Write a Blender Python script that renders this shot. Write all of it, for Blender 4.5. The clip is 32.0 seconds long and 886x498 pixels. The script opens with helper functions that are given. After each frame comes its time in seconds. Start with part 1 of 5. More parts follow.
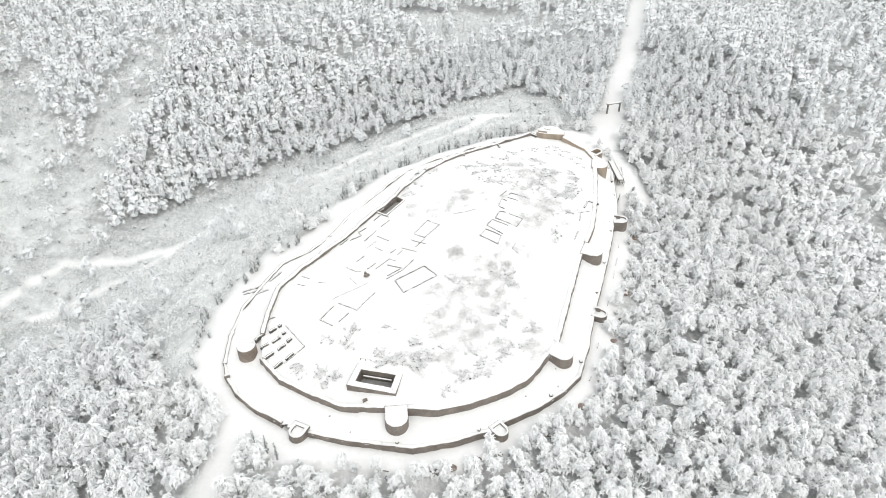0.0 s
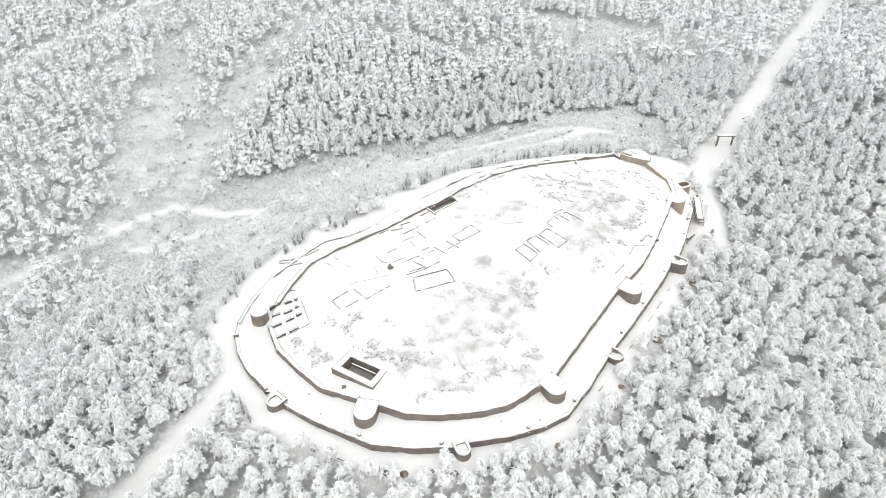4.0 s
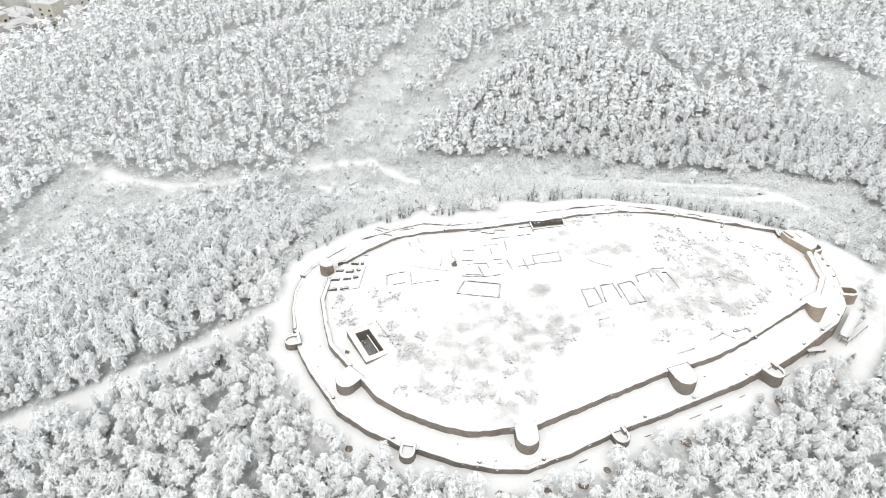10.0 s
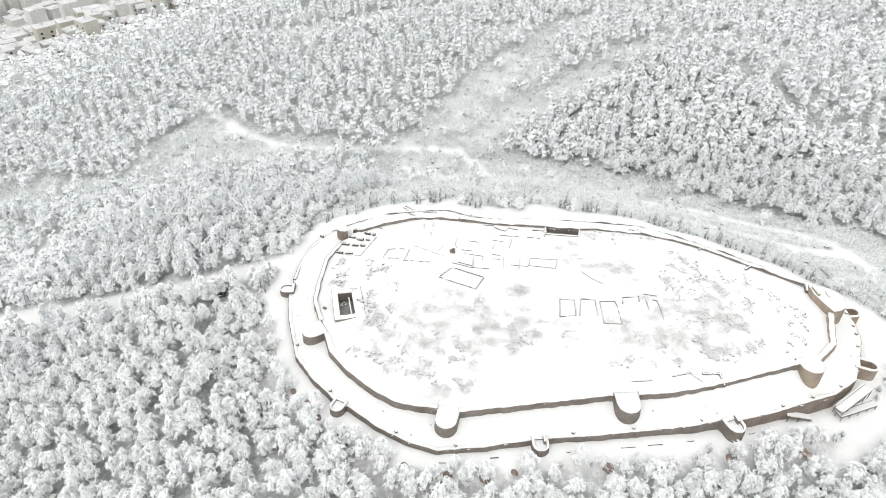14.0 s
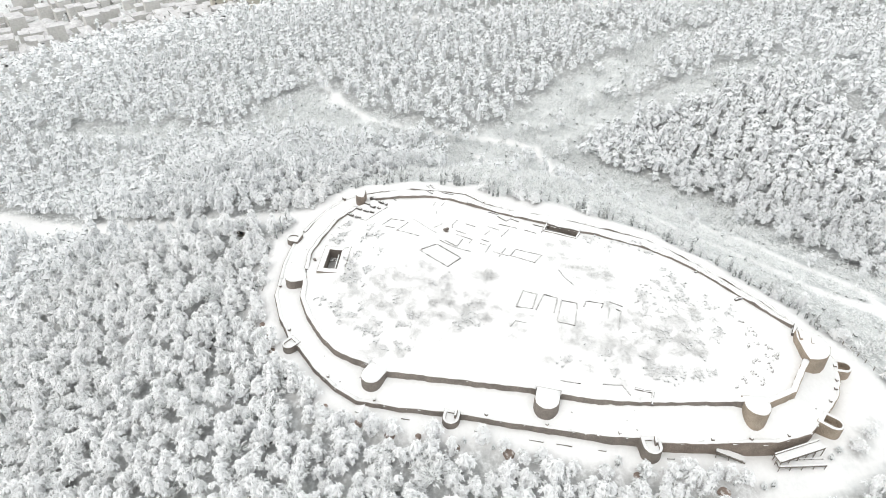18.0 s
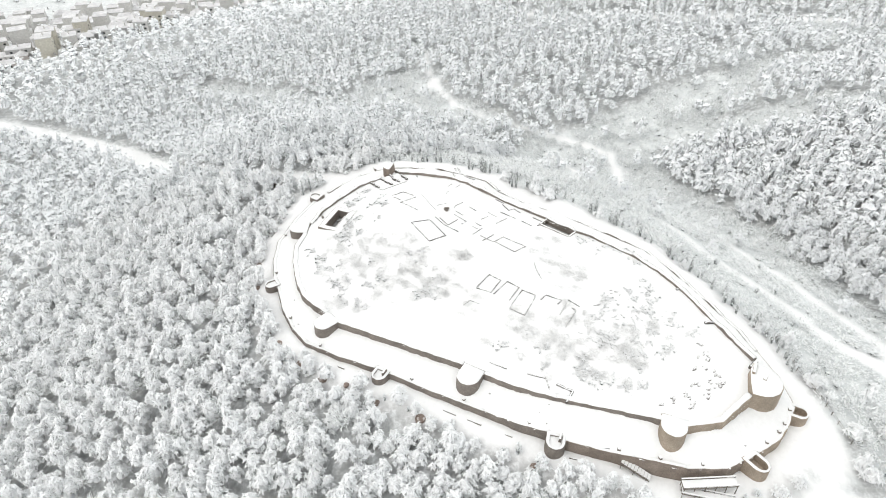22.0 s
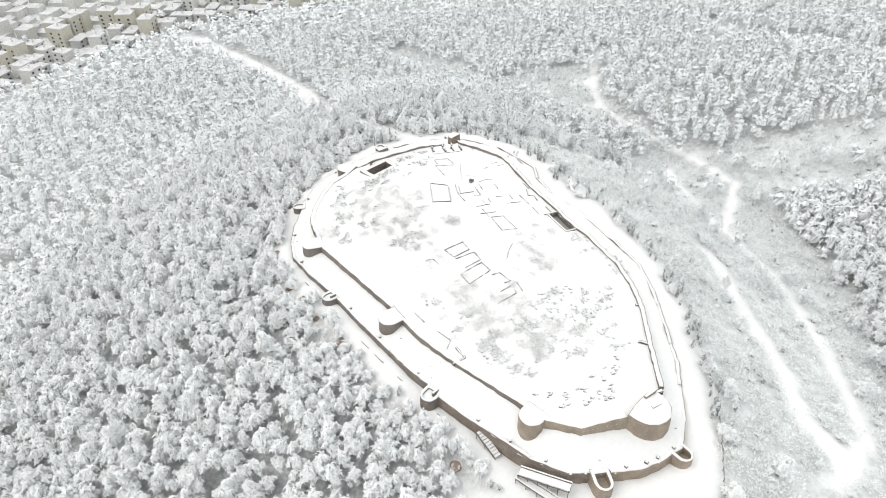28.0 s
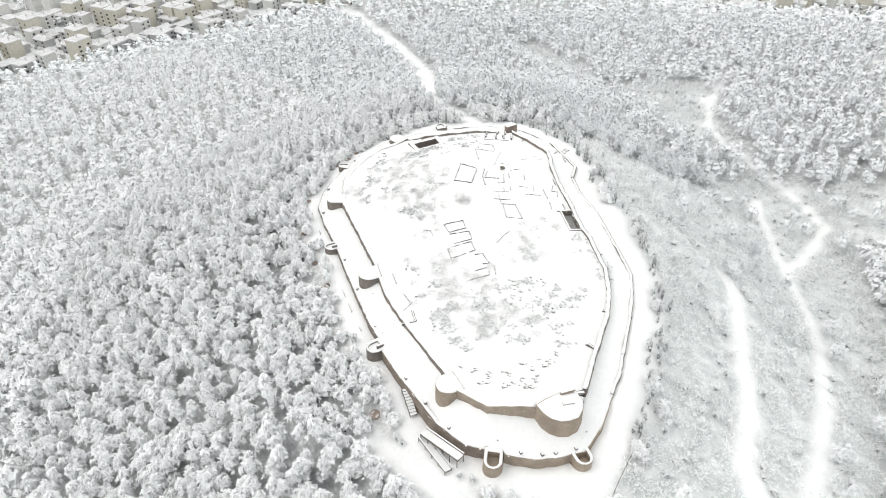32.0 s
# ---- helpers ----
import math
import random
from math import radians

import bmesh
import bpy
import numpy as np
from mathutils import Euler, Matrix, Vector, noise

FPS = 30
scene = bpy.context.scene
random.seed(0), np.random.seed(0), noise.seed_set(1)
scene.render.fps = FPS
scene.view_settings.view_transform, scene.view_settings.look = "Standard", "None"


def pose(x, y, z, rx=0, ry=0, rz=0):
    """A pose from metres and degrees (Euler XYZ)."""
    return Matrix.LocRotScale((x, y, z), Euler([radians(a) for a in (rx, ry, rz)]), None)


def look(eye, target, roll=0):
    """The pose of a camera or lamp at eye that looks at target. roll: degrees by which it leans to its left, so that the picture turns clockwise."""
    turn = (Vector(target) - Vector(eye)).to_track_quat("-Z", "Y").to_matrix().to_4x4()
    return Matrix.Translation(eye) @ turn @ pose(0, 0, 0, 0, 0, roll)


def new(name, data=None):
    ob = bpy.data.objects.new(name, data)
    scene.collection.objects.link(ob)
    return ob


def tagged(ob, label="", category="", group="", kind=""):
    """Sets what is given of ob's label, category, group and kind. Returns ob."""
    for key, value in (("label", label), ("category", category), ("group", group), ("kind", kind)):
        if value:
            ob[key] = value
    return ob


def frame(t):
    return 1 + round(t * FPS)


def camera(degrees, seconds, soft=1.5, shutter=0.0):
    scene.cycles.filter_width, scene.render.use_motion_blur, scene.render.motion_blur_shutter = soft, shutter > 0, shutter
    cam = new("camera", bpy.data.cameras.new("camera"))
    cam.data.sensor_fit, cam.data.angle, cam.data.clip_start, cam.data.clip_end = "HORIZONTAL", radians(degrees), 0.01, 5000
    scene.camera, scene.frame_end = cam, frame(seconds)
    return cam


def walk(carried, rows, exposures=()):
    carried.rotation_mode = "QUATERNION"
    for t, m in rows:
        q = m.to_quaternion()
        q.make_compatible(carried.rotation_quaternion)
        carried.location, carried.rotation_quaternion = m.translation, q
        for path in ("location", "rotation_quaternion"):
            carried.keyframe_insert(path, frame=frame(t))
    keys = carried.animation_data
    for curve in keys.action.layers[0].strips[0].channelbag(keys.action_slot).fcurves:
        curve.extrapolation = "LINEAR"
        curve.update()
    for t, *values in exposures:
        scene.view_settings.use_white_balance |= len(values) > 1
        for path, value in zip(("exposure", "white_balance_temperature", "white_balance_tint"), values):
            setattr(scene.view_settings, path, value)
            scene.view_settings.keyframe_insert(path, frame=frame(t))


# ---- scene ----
cam = camera(67.5, 32.0, 0.9)
METRES, EYE, TILT, LEAN, TURN = 325.0, 108.0, -37.9, 0.0, 0.0
ROWS = [
    (0.0, 0.0, 0.0, 0.0, 0.0, 0.0, -0.0),
    (0.5, 0.0116, 0.0012, 0.001, 1.33, -0.02, -1.05),
    (1.0, 0.0242, 0.0027, 0.0024, 2.85, -0.11, -2.26),
    (1.5, 0.036, 0.0044, 0.0038, 4.41, -0.23, -3.53),
    (2.0, 0.0487, 0.0064, 0.0058, 6.26, -0.41, -4.97),
    (2.5, 0.0607, 0.0087, 0.0076, 7.97, -0.61, -6.29),
    (3.0, 0.0734, 0.0116, 0.0098, 9.82, -0.88, -7.72),
    (3.5, 0.0848, 0.0145, 0.0123, 11.64, -1.17, -9.13),
    (5.5, 0.1336, 0.0305, 0.0249, 19.82, -3.0, -14.79),
    (6.0, 0.1458, 0.0356, 0.0292, 22.13, -3.65, -16.36),
    (6.5, 0.157, 0.0407, 0.0335, 24.22, -4.3, -17.61),
    (7.0, 0.1689, 0.0467, 0.038, 26.53, -4.95, -19.07),
    (7.5, 0.1792, 0.0524, 0.0428, 28.71, -5.72, -20.37),
    (8.0, 0.1904, 0.0592, 0.0481, 31.16, -6.57, -21.82),
    (8.5, 0.2003, 0.0658, 0.0531, 33.45, -7.43, -23.14),
    (9.0, 0.2113, 0.0736, 0.059, 35.98, -8.41, -24.48),
    (9.5, 0.2215, 0.0808, 0.0643, 38.23, -9.3, -25.67),
    (10.0, 0.233, 0.089, 0.0706, 40.75, -10.39, -26.89),
    (10.5, 0.2435, 0.0965, 0.0766, 43.05, -11.43, -28.04),
    (11.0, 0.2556, 0.1051, 0.0832, 45.52, -12.55, -29.13),
    (11.5, 0.2667, 0.1131, 0.0898, 47.8, -13.66, -30.12),
    (12.0, 0.2788, 0.1223, 0.0973, 50.25, -14.88, -31.09),
    (12.5, 0.2895, 0.1309, 0.1046, 52.48, -16.06, -31.95),
    (13.0, 0.3012, 0.1407, 0.1127, 54.82, -17.3, -32.75),
    (13.5, 0.3114, 0.1502, 0.1203, 57.03, -18.5, -33.45),
    (14.0, 0.3222, 0.1606, 0.1288, 59.44, -19.84, -34.19),
    (14.5, 0.3317, 0.1707, 0.1368, 61.68, -21.12, -34.79),
    (16.5, 0.3673, 0.2159, 0.1723, 71.58, -26.88, -36.8),
    (17.0, 0.3752, 0.2283, 0.182, 74.25, -28.48, -37.16),
    (17.5, 0.382, 0.2401, 0.1911, 76.74, -29.97, -37.43),
    (18.0, 0.3888, 0.2528, 0.2011, 79.35, -31.57, -37.68),
    (18.5, 0.3943, 0.2648, 0.2103, 81.77, -33.04, -37.86),
    (19.0, 0.3999, 0.2781, 0.2204, 84.39, -34.66, -38.01),
    (19.5, 0.4044, 0.2904, 0.2299, 86.82, -36.16, -38.07),
    (20.0, 0.4088, 0.3039, 0.2404, 89.46, -37.81, -38.07),
    (20.5, 0.4123, 0.3164, 0.2501, 91.84, -39.28, -38.01),
    (21.0, 0.4153, 0.33, 0.2608, 94.46, -40.89, -37.91),
    (21.5, 0.4178, 0.343, 0.2705, 96.9, -42.36, -37.72),
    (22.0, 0.4197, 0.3569, 0.2811, 99.54, -43.97, -37.46),
    (22.5, 0.421, 0.3698, 0.2909, 101.9, -45.41, -37.19),
    (23.0, 0.4217, 0.3839, 0.3013, 104.43, -46.94, -36.82),
    (23.5, 0.4218, 0.3966, 0.3111, 106.74, -48.33, -36.45),
    (24.0, 0.4215, 0.4107, 0.3218, 109.25, -49.82, -35.97),
    (24.5, 0.4205, 0.4235, 0.3316, 111.58, -51.19, -35.48),
    (25.0, 0.4188, 0.4372, 0.342, 114.09, -52.66, -34.92),
    (25.5, 0.4167, 0.4499, 0.3518, 116.43, -54.01, -34.37),
    (27.5, 0.4023, 0.5025, 0.3921, 125.83, -59.24, -31.66),
    (28.0, 0.3969, 0.5159, 0.4022, 128.43, -60.62, -30.8),
    (28.5, 0.3915, 0.5281, 0.4113, 130.7, -61.79, -30.01),
    (29.0, 0.3851, 0.5411, 0.421, 133.09, -62.99, -29.11),
    (29.5, 0.3787, 0.5529, 0.4298, 135.29, -64.05, -28.25),
    (30.0, 0.3709, 0.5653, 0.4394, 137.67, -65.18, -27.29),
    (30.5, 0.3634, 0.5766, 0.4479, 139.84, -66.19, -26.4),
    (31.0, 0.3546, 0.5885, 0.457, 142.09, -67.21, -25.34),
    (31.5, 0.3459, 0.5991, 0.4653, 144.09, -68.06, -24.39),
    (32.0, 0.3361, 0.6104, 0.4742, 146.16, -68.88, -23.34),
]
walk(cam, [(t, pose(0, 0, EYE, TILT, LEAN, TURN) @ pose(METRES * x, METRES * y, METRES * z, 90 + pitch, roll, yaw)) for t, x, y, z, yaw, pitch, roll in ROWS])

# ---- light: bright overcast winter sky ----
world = bpy.data.worlds.new("overcast")
scene.world = world
world.use_nodes = True
wt = world.node_tree
sky = wt.nodes.new("ShaderNodeTexSky")
sky.sky_type = "NISHITA"
sky.sun_disc = False
sky.sun_elevation, sky.sun_rotation = radians(48), radians(150)
sky.dust_density, sky.air_density = 6.0, 1.0
veil = wt.nodes.new("ShaderNodeMix")
veil.data_type = "RGBA"
veil.inputs[0].default_value = 0.88
veil.inputs[7].default_value = (9.85, 10.0, 9.9, 1)
wt.links.new(sky.outputs[0], veil.inputs[6])
wt.links.new(veil.outputs[2], wt.nodes["Background"].inputs[0])
wt.nodes["Background"].inputs[1].default_value = 0.122
sun_data = bpy.data.lights.new("sun", "SUN")
sun_data.energy, sun_data.angle, sun_data.color = 0.5, radians(25), (1.0, 0.975, 0.94)
sun = new("sun", sun_data)
sun.matrix_world = look((60, -80, 150), (0, 0, 0))
scene.view_settings.exposure = 0.10


# ---- materials ----
def material(name, rough=0.8):
    m = bpy.data.materials.new(name)
    m.use_nodes = True
    b = m.node_tree.nodes["Principled BSDF"]
    b.inputs["Roughness"].default_value = rough
    b.inputs["Specular IOR Level"].default_value = 0.25
    return m, m.node_tree, b


def noise_node(t, scale, detail=4.0, rough=0.6):
    co = t.nodes.new("ShaderNodeTexCoord")
    n = t.nodes.new("ShaderNodeTexNoise")
    n.inputs["Scale"].default_value, n.inputs["Detail"].default_value, n.inputs["Roughness"].default_value = scale, detail, rough
    t.links.new(co.outputs["Object"], n.inputs["Vector"])
    return n


def ramp(t, source, stops):
    r = t.nodes.new("ShaderNodeValToRGB")
    while len(r.color_ramp.elements) < len(stops):
        r.color_ramp.elements.new(0.5)
    for e, (p, c) in zip(r.color_ramp.elements, stops):
        e.position, e.color = p, (*c, 1)
    t.links.new(source, r.inputs[0])
    return r


def blend(t, fac, a, b, mode="MIX"):
    m = t.nodes.new("ShaderNodeMix")
    m.data_type, m.blend_type = "RGBA", mode
    for sock, v in ((0, fac), (6, a), (7, b)):
        if isinstance(v, (int, float)):
            m.inputs[sock].default_value = v
        elif isinstance(v, tuple):
            m.inputs[sock].default_value = (*v, 1)
        else:
            t.links.new(v, m.inputs[sock])
    return m.outputs[2]


def relief(t, b, source, strength, distance):
    n = t.nodes.new("ShaderNodeBump")
    n.inputs["Strength"].default_value, n.inputs["Distance"].default_value = strength, distance
    t.links.new(source, n.inputs["Height"])
    t.links.new(n.outputs[0], b.inputs["Normal"])


def two_scale(name, dark, light, coarse, fine, rough=0.85, bump=0.3, dist=0.05):
    m, t, b = material(name, rough)
    big, small = noise_node(t, coarse, 5), noise_node(t, fine, 6)
    c = ramp(t, big.outputs[0], [(0.3, dark), (0.7, light)])
    g = ramp(t, small.outputs[0], [(0.3, (0.78, 0.78, 0.78)), (0.7, (1, 1, 1))])
    t.links.new(blend(t, 1.0, c.outputs[0], g.outputs[0], "MULTIPLY"), b.inputs["Base Color"])
    relief(t, b, small.outputs[0], bump, dist)
    return m


def soft_snow(name, dist):
    m, t, b = material(name, 0.7)
    big, small = noise_node(t, 0.07, 5), noise_node(t, 1.1, 5)
    c = ramp(t, big.outputs[0], [(0.3, (0.82, 0.822, 0.82)), (0.7, (0.86, 0.86, 0.858))])
    g = ramp(t, small.outputs[0], [(0.3, (0.95, 0.95, 0.95)), (0.6, (1, 1, 1))])
    t.links.new(blend(t, 1.0, c.outputs[0], g.outputs[0], "MULTIPLY"), b.inputs["Base Color"])
    relief(t, b, small.outputs[0], 0.12, dist)
    return m


def frosted(name, under, snow, low, high, scale, patch):
    """Snow lying on whatever faces up, the bare stuff below it."""
    m, t, b = material(name, 0.85)
    geo, sep = t.nodes.new("ShaderNodeNewGeometry"), t.nodes.new("ShaderNodeSeparateXYZ")
    t.links.new(geo.outputs["Normal"], sep.inputs[0])
    n = noise_node(t, scale, 4, 0.7)
    add = t.nodes.new("ShaderNodeMath")
    add.operation = "MULTIPLY_ADD"
    t.links.new(n.outputs[0], add.inputs[0])
    add.inputs[1].default_value = patch
    t.links.new(sep.outputs[2], add.inputs[2])
    fac = t.nodes.new("ShaderNodeMapRange")
    fac.inputs["From Min"].default_value, fac.inputs["From Max"].default_value = low + patch * 0.5, high + patch * 0.5
    t.links.new(add.outputs[0], fac.inputs[0])
    isl = ramp(t, geo.outputs["Random Per Island"], [(0.0, tuple(0.6 * v for v in under)), (1.0, tuple(1.5 * v for v in under))])
    t.links.new(blend(t, fac.outputs[0], isl.outputs[0], snow), b.inputs["Base Color"])
    relief(t, b, n.outputs[0], 0.45, 0.25)
    return m


SNOW = soft_snow("snow", 0.10)


def ground_material():
    """Open snow, frosted heath (cover 0..1) and the closed wood's needle-strewn floor with tree shade painted in
    (0..1).
    """
    m, t, b = material("ground_cover", 0.8)
    big, small, twig = noise_node(t, 0.07, 5), noise_node(t, 1.1, 5), noise_node(t, 0.55, 8, 0.75)
    snow = ramp(t, small.outputs[0], [(0.3, (0.82, 0.82, 0.818)), (0.6, (0.86, 0.86, 0.858))])
    heath = ramp(t, twig.outputs[0], [(0.30, (0.52, 0.545, 0.55)), (0.5, (0.66, 0.68, 0.682)), (0.70, (0.78, 0.79, 0.79))])
    patch = noise_node(t, 0.16, 3)
    tone = ramp(t, patch.outputs[0], [(0.3, (0.84, 0.845, 0.85)), (0.68, (1.12, 1.12, 1.11))])
    heath_tone = blend(t, 1.0, heath.outputs[0], tone.outputs[0], "MULTIPLY")
    # needle-strewn floor; its dark tones also paint the deep shade between pines
    litter_shade = ramp(t, twig.outputs[0], [(0.34, (0.17, 0.165, 0.162)), (0.5, (0.36, 0.358, 0.355)), (0.64, (0.78, 0.79, 0.80))])
    cover, bed = t.nodes.new("ShaderNodeAttribute"), t.nodes.new("ShaderNodeAttribute")
    cover.attribute_name, bed.attribute_name = "cover", "litter_shade"
    c = blend(t, cover.outputs["Fac"], snow.outputs[0], heath_tone)
    t.links.new(blend(t, bed.outputs["Fac"], c, litter_shade.outputs[0]), b.inputs["Base Color"])
    relief(t, b, twig.outputs[0], 0.25, 0.15)
    return m


GROUND = ground_material()
CAP = soft_snow("snow_cap", 0.06)
PINE = frosted("snowy_pine", (0.08, 0.088, 0.092), (0.96, 0.972, 0.978), -1.25, 0.1, 2.8, 2.4)
DUSTED = frosted("dusted_pine", (0.06, 0.07, 0.078), (0.945, 0.962, 0.972), -1.15, 0.25, 2.4, 2.4)
DARKPINE = frosted("dusted_conifer", (0.08, 0.09, 0.085), (0.88, 0.90, 0.905), -0.35, 0.75, 2.4, 2.0)
BARK = two_scale("bark", (0.06, 0.05, 0.045), (0.14, 0.12, 0.10), 2.0, 9.0)
FROST = frosted("frosted_twigs", (0.30, 0.305, 0.305), (0.935, 0.95, 0.948), -0.95, 0.2, 1.3, 2.4)
GREYTWIGS = two_scale("grey_twigs", (0.34, 0.33, 0.33), (0.62, 0.61, 0.61), 0.2, 1.5)
SHRUB = two_scale("frosted_shrub", (0.76, 0.765, 0.76), (0.88, 0.88, 0.875), 0.3, 3.0)
DARKBUSH = frosted("dark_evergreen", (0.08, 0.088, 0.082), (0.87, 0.875, 0.88), 0.05, 0.7, 3.0, 2.6)
TIMBER = two_scale("weathered_timber", (0.16, 0.14, 0.12), (0.30, 0.27, 0.24), 1.0, 8.0)
PLASTER = two_scale("plaster", (0.62, 0.61, 0.59), (0.76, 0.75, 0.73), 0.05, 0.8)
REDBROWN = two_scale("red_brown_boards", (0.24, 0.15, 0.135), (0.36, 0.25, 0.225), 0.8, 5.0)
GLASS = two_scale("dark_window", (0.03, 0.035, 0.04), (0.07, 0.075, 0.08), 0.5, 3.0, 0.2, 0.0)


def masonry(name, dark, light):
    m, t, b = material(name, 0.9)
    big, fine = noise_node(t, 0.35, 5), noise_node(t, 5.0, 5)
    vor = t.nodes.new("ShaderNodeTexVoronoi")
    co, mp = t.nodes.new("ShaderNodeTexCoord"), t.nodes.new("ShaderNodeMapping")
    mp.inputs["Scale"].default_value = (2.2, 2.2, 3.6)
    t.links.new(co.outputs["Object"], mp.inputs[0])
    t.links.new(mp.outputs[0], vor.inputs["Vector"])
    c = ramp(t, big.outputs[0], [(0.3, dark), (0.7, light)])
    s = ramp(t, vor.outputs["Color"], [(0.0, (0.66, 0.66, 0.66)), (1.0, (1.1, 1.1, 1.1))])
    g = ramp(t, fine.outputs[0], [(0.3, (0.75, 0.75, 0.75)), (0.7, (1, 1, 1))])
    x = blend(t, 1.0, c.outputs[0], s.outputs[0], "MULTIPLY")
    t.links.new(blend(t, 1.0, x, g.outputs[0], "MULTIPLY"), b.inputs["Base Color"])
    relief(t, b, vor.outputs["Distance"], 0.5, 0.08)
    return m


STONE = masonry("rubble_masonry", (0.21, 0.185, 0.165), (0.35, 0.31, 0.275))
# rubble colour darkened to stand for the shadowed faces of low room walls
SHADESTONE = masonry("shaded_masonry", (0.10, 0.092, 0.085), (0.19, 0.172, 0.158))
BROWNSTONE = masonry("brown_masonry", (0.25, 0.207, 0.175), (0.40, 0.335, 0.285))
PALESTONE = masonry("restored_masonry", (0.36, 0.30, 0.24), (0.54, 0.455, 0.365))


# ---- builders ----
def mesh_object(name, verts, faces, mat, parent=None, label="", smooth=False):
    me = bpy.data.meshes.new(name)
    me.from_pydata([tuple(map(float, v)) for v in verts], [], faces)
    me.materials.append(mat)
    if smooth:
        me.polygons.foreach_set("use_smooth", [True] * len(me.polygons))
    me.update()
    ob = new(name, me)
    ob.parent = parent
    return tagged(ob, label)


def part(name, bm, mat, parent, label=""):
    me = bpy.data.meshes.new(name)
    bmesh.ops.recalc_face_normals(bm, faces=bm.faces)
    bm.to_mesh(me)
    bm.free()
    me.materials.append(mat)
    ob = new(name, me)
    ob.parent = parent
    return tagged(ob, label)


def thing(name, at, label, category, group="", kind=""):
    ob = new(name)
    ob.matrix_world = at if isinstance(at, Matrix) else Matrix.Translation(at)
    ob.empty_display_size = 0.5
    return tagged(ob, label, category, group, kind)


def box(bm, x0, y0, z0, x1, y1, z1, turn=0.0, jitter=0.0, rng=random):
    vs = []
    for x, y, z in ((x0, y0, z0), (x1, y0, z0), (x1, y1, z0), (x0, y1, z0), (x0, y0, z1), (x1, y0, z1), (x1, y1, z1), (x0, y1, z1)):
        x, y, z = x + rng.uniform(-jitter, jitter), y + rng.uniform(-jitter, jitter), z + rng.uniform(-jitter, jitter)
        vs.append(bm.verts.new((x * math.cos(turn) - y * math.sin(turn), x * math.sin(turn) + y * math.cos(turn), z)))
    for f in ((3, 2, 1, 0), (4, 5, 6, 7), (0, 1, 5, 4), (1, 2, 6, 5), (2, 3, 7, 6), (3, 0, 4, 7)):
        bm.faces.new([vs[i] for i in f])


# ---- the plan ----
# Rim of the inner castle, anticlockwise: x, y, top, foot outside, floor inside
INNER = [
    (-7.5, 88.6, -3.2, -5.4, -3.4), (-1, 88, -3.1, -5, -3.3), (6, 89.8, -3.1, -4.9, -3.2), (13.6, 93.1, -3.1, -4.9, -3.2),
    (18.2, 96, -3, -4.8, -3.1), (21.4, 99.7, -3, -4.8, -3.1), (24.1, 103.8, -2.9, -4.8, -3), (26.8, 107.5, -2.9, -4.6, -3),
    (32, 123, -2.4, -3.9, -2.5), (37.3, 138.7, -1.8, -3.4, -1.9), (39.6, 143.6, -1.6, -3.05, -1.7), (42.6, 150.9, -1.1, -2.35, -1.2),
    (44.7, 159.2, -0.8, -1.65, -0.9), (46.3, 167.6, -0.4, -1.05, -0.5), (47.6, 174.3, 0.2, -0.7, 0.1), (48.5, 180.4, 0.3, -0.9, -0.1),
    (49.7, 184.4, 0.35, -1.4, -0.2), (47.6, 191.9, 0.45, -1.3, -0.3), (40.8, 198.8, 1.35, -2, -0.3), (36.2, 205.5, 1.4, -3, -0.3),
    (29.2, 202.4, 1.0, -1.2, -0.1), (18.5, 196.6, 0.6, -1.2, -0.2), (7, 190.7, 0.05, -1.3, -0.55), (0, 185.6, -0.05, -1.35, -0.65),
    (-6, 179.6, -0.09, -1.4, -0.69), (-13, 168.5, 0.15, -1.35, -0.45), (-14.4, 164.8, 0.15, -1.35, -0.45), (-19.8, 156.9, -0.05, -1.5, -0.65),
    (-26.5, 146, -0.3, -1.7, -0.9), (-32.8, 136.7, -0.1, -1.5, -0.9), (-37.4, 132.3, -1.1, -2.5, -1.9), (-42.2, 127, -2.7, -4.1, -3.5),
    (-42.8, 116, -2.4, -3.8, -3.2), (-42.7, 109.8, -2.4, -3.8, -3.2), (-41.8, 103.7, -4.3, -5.9, -5.0), (-36.2, 97.5, -4.4, -5.9, -5.3),
    (-29, 93.5, -4.45, -5.95, -5.3), (-22, 90.1, -4.4, -5.9, -5.2), (-19.6, 89.6, -4.1, -5.6, -4.8), (-12.2, 88.9, -3.15, -4.7, -3.6),
]
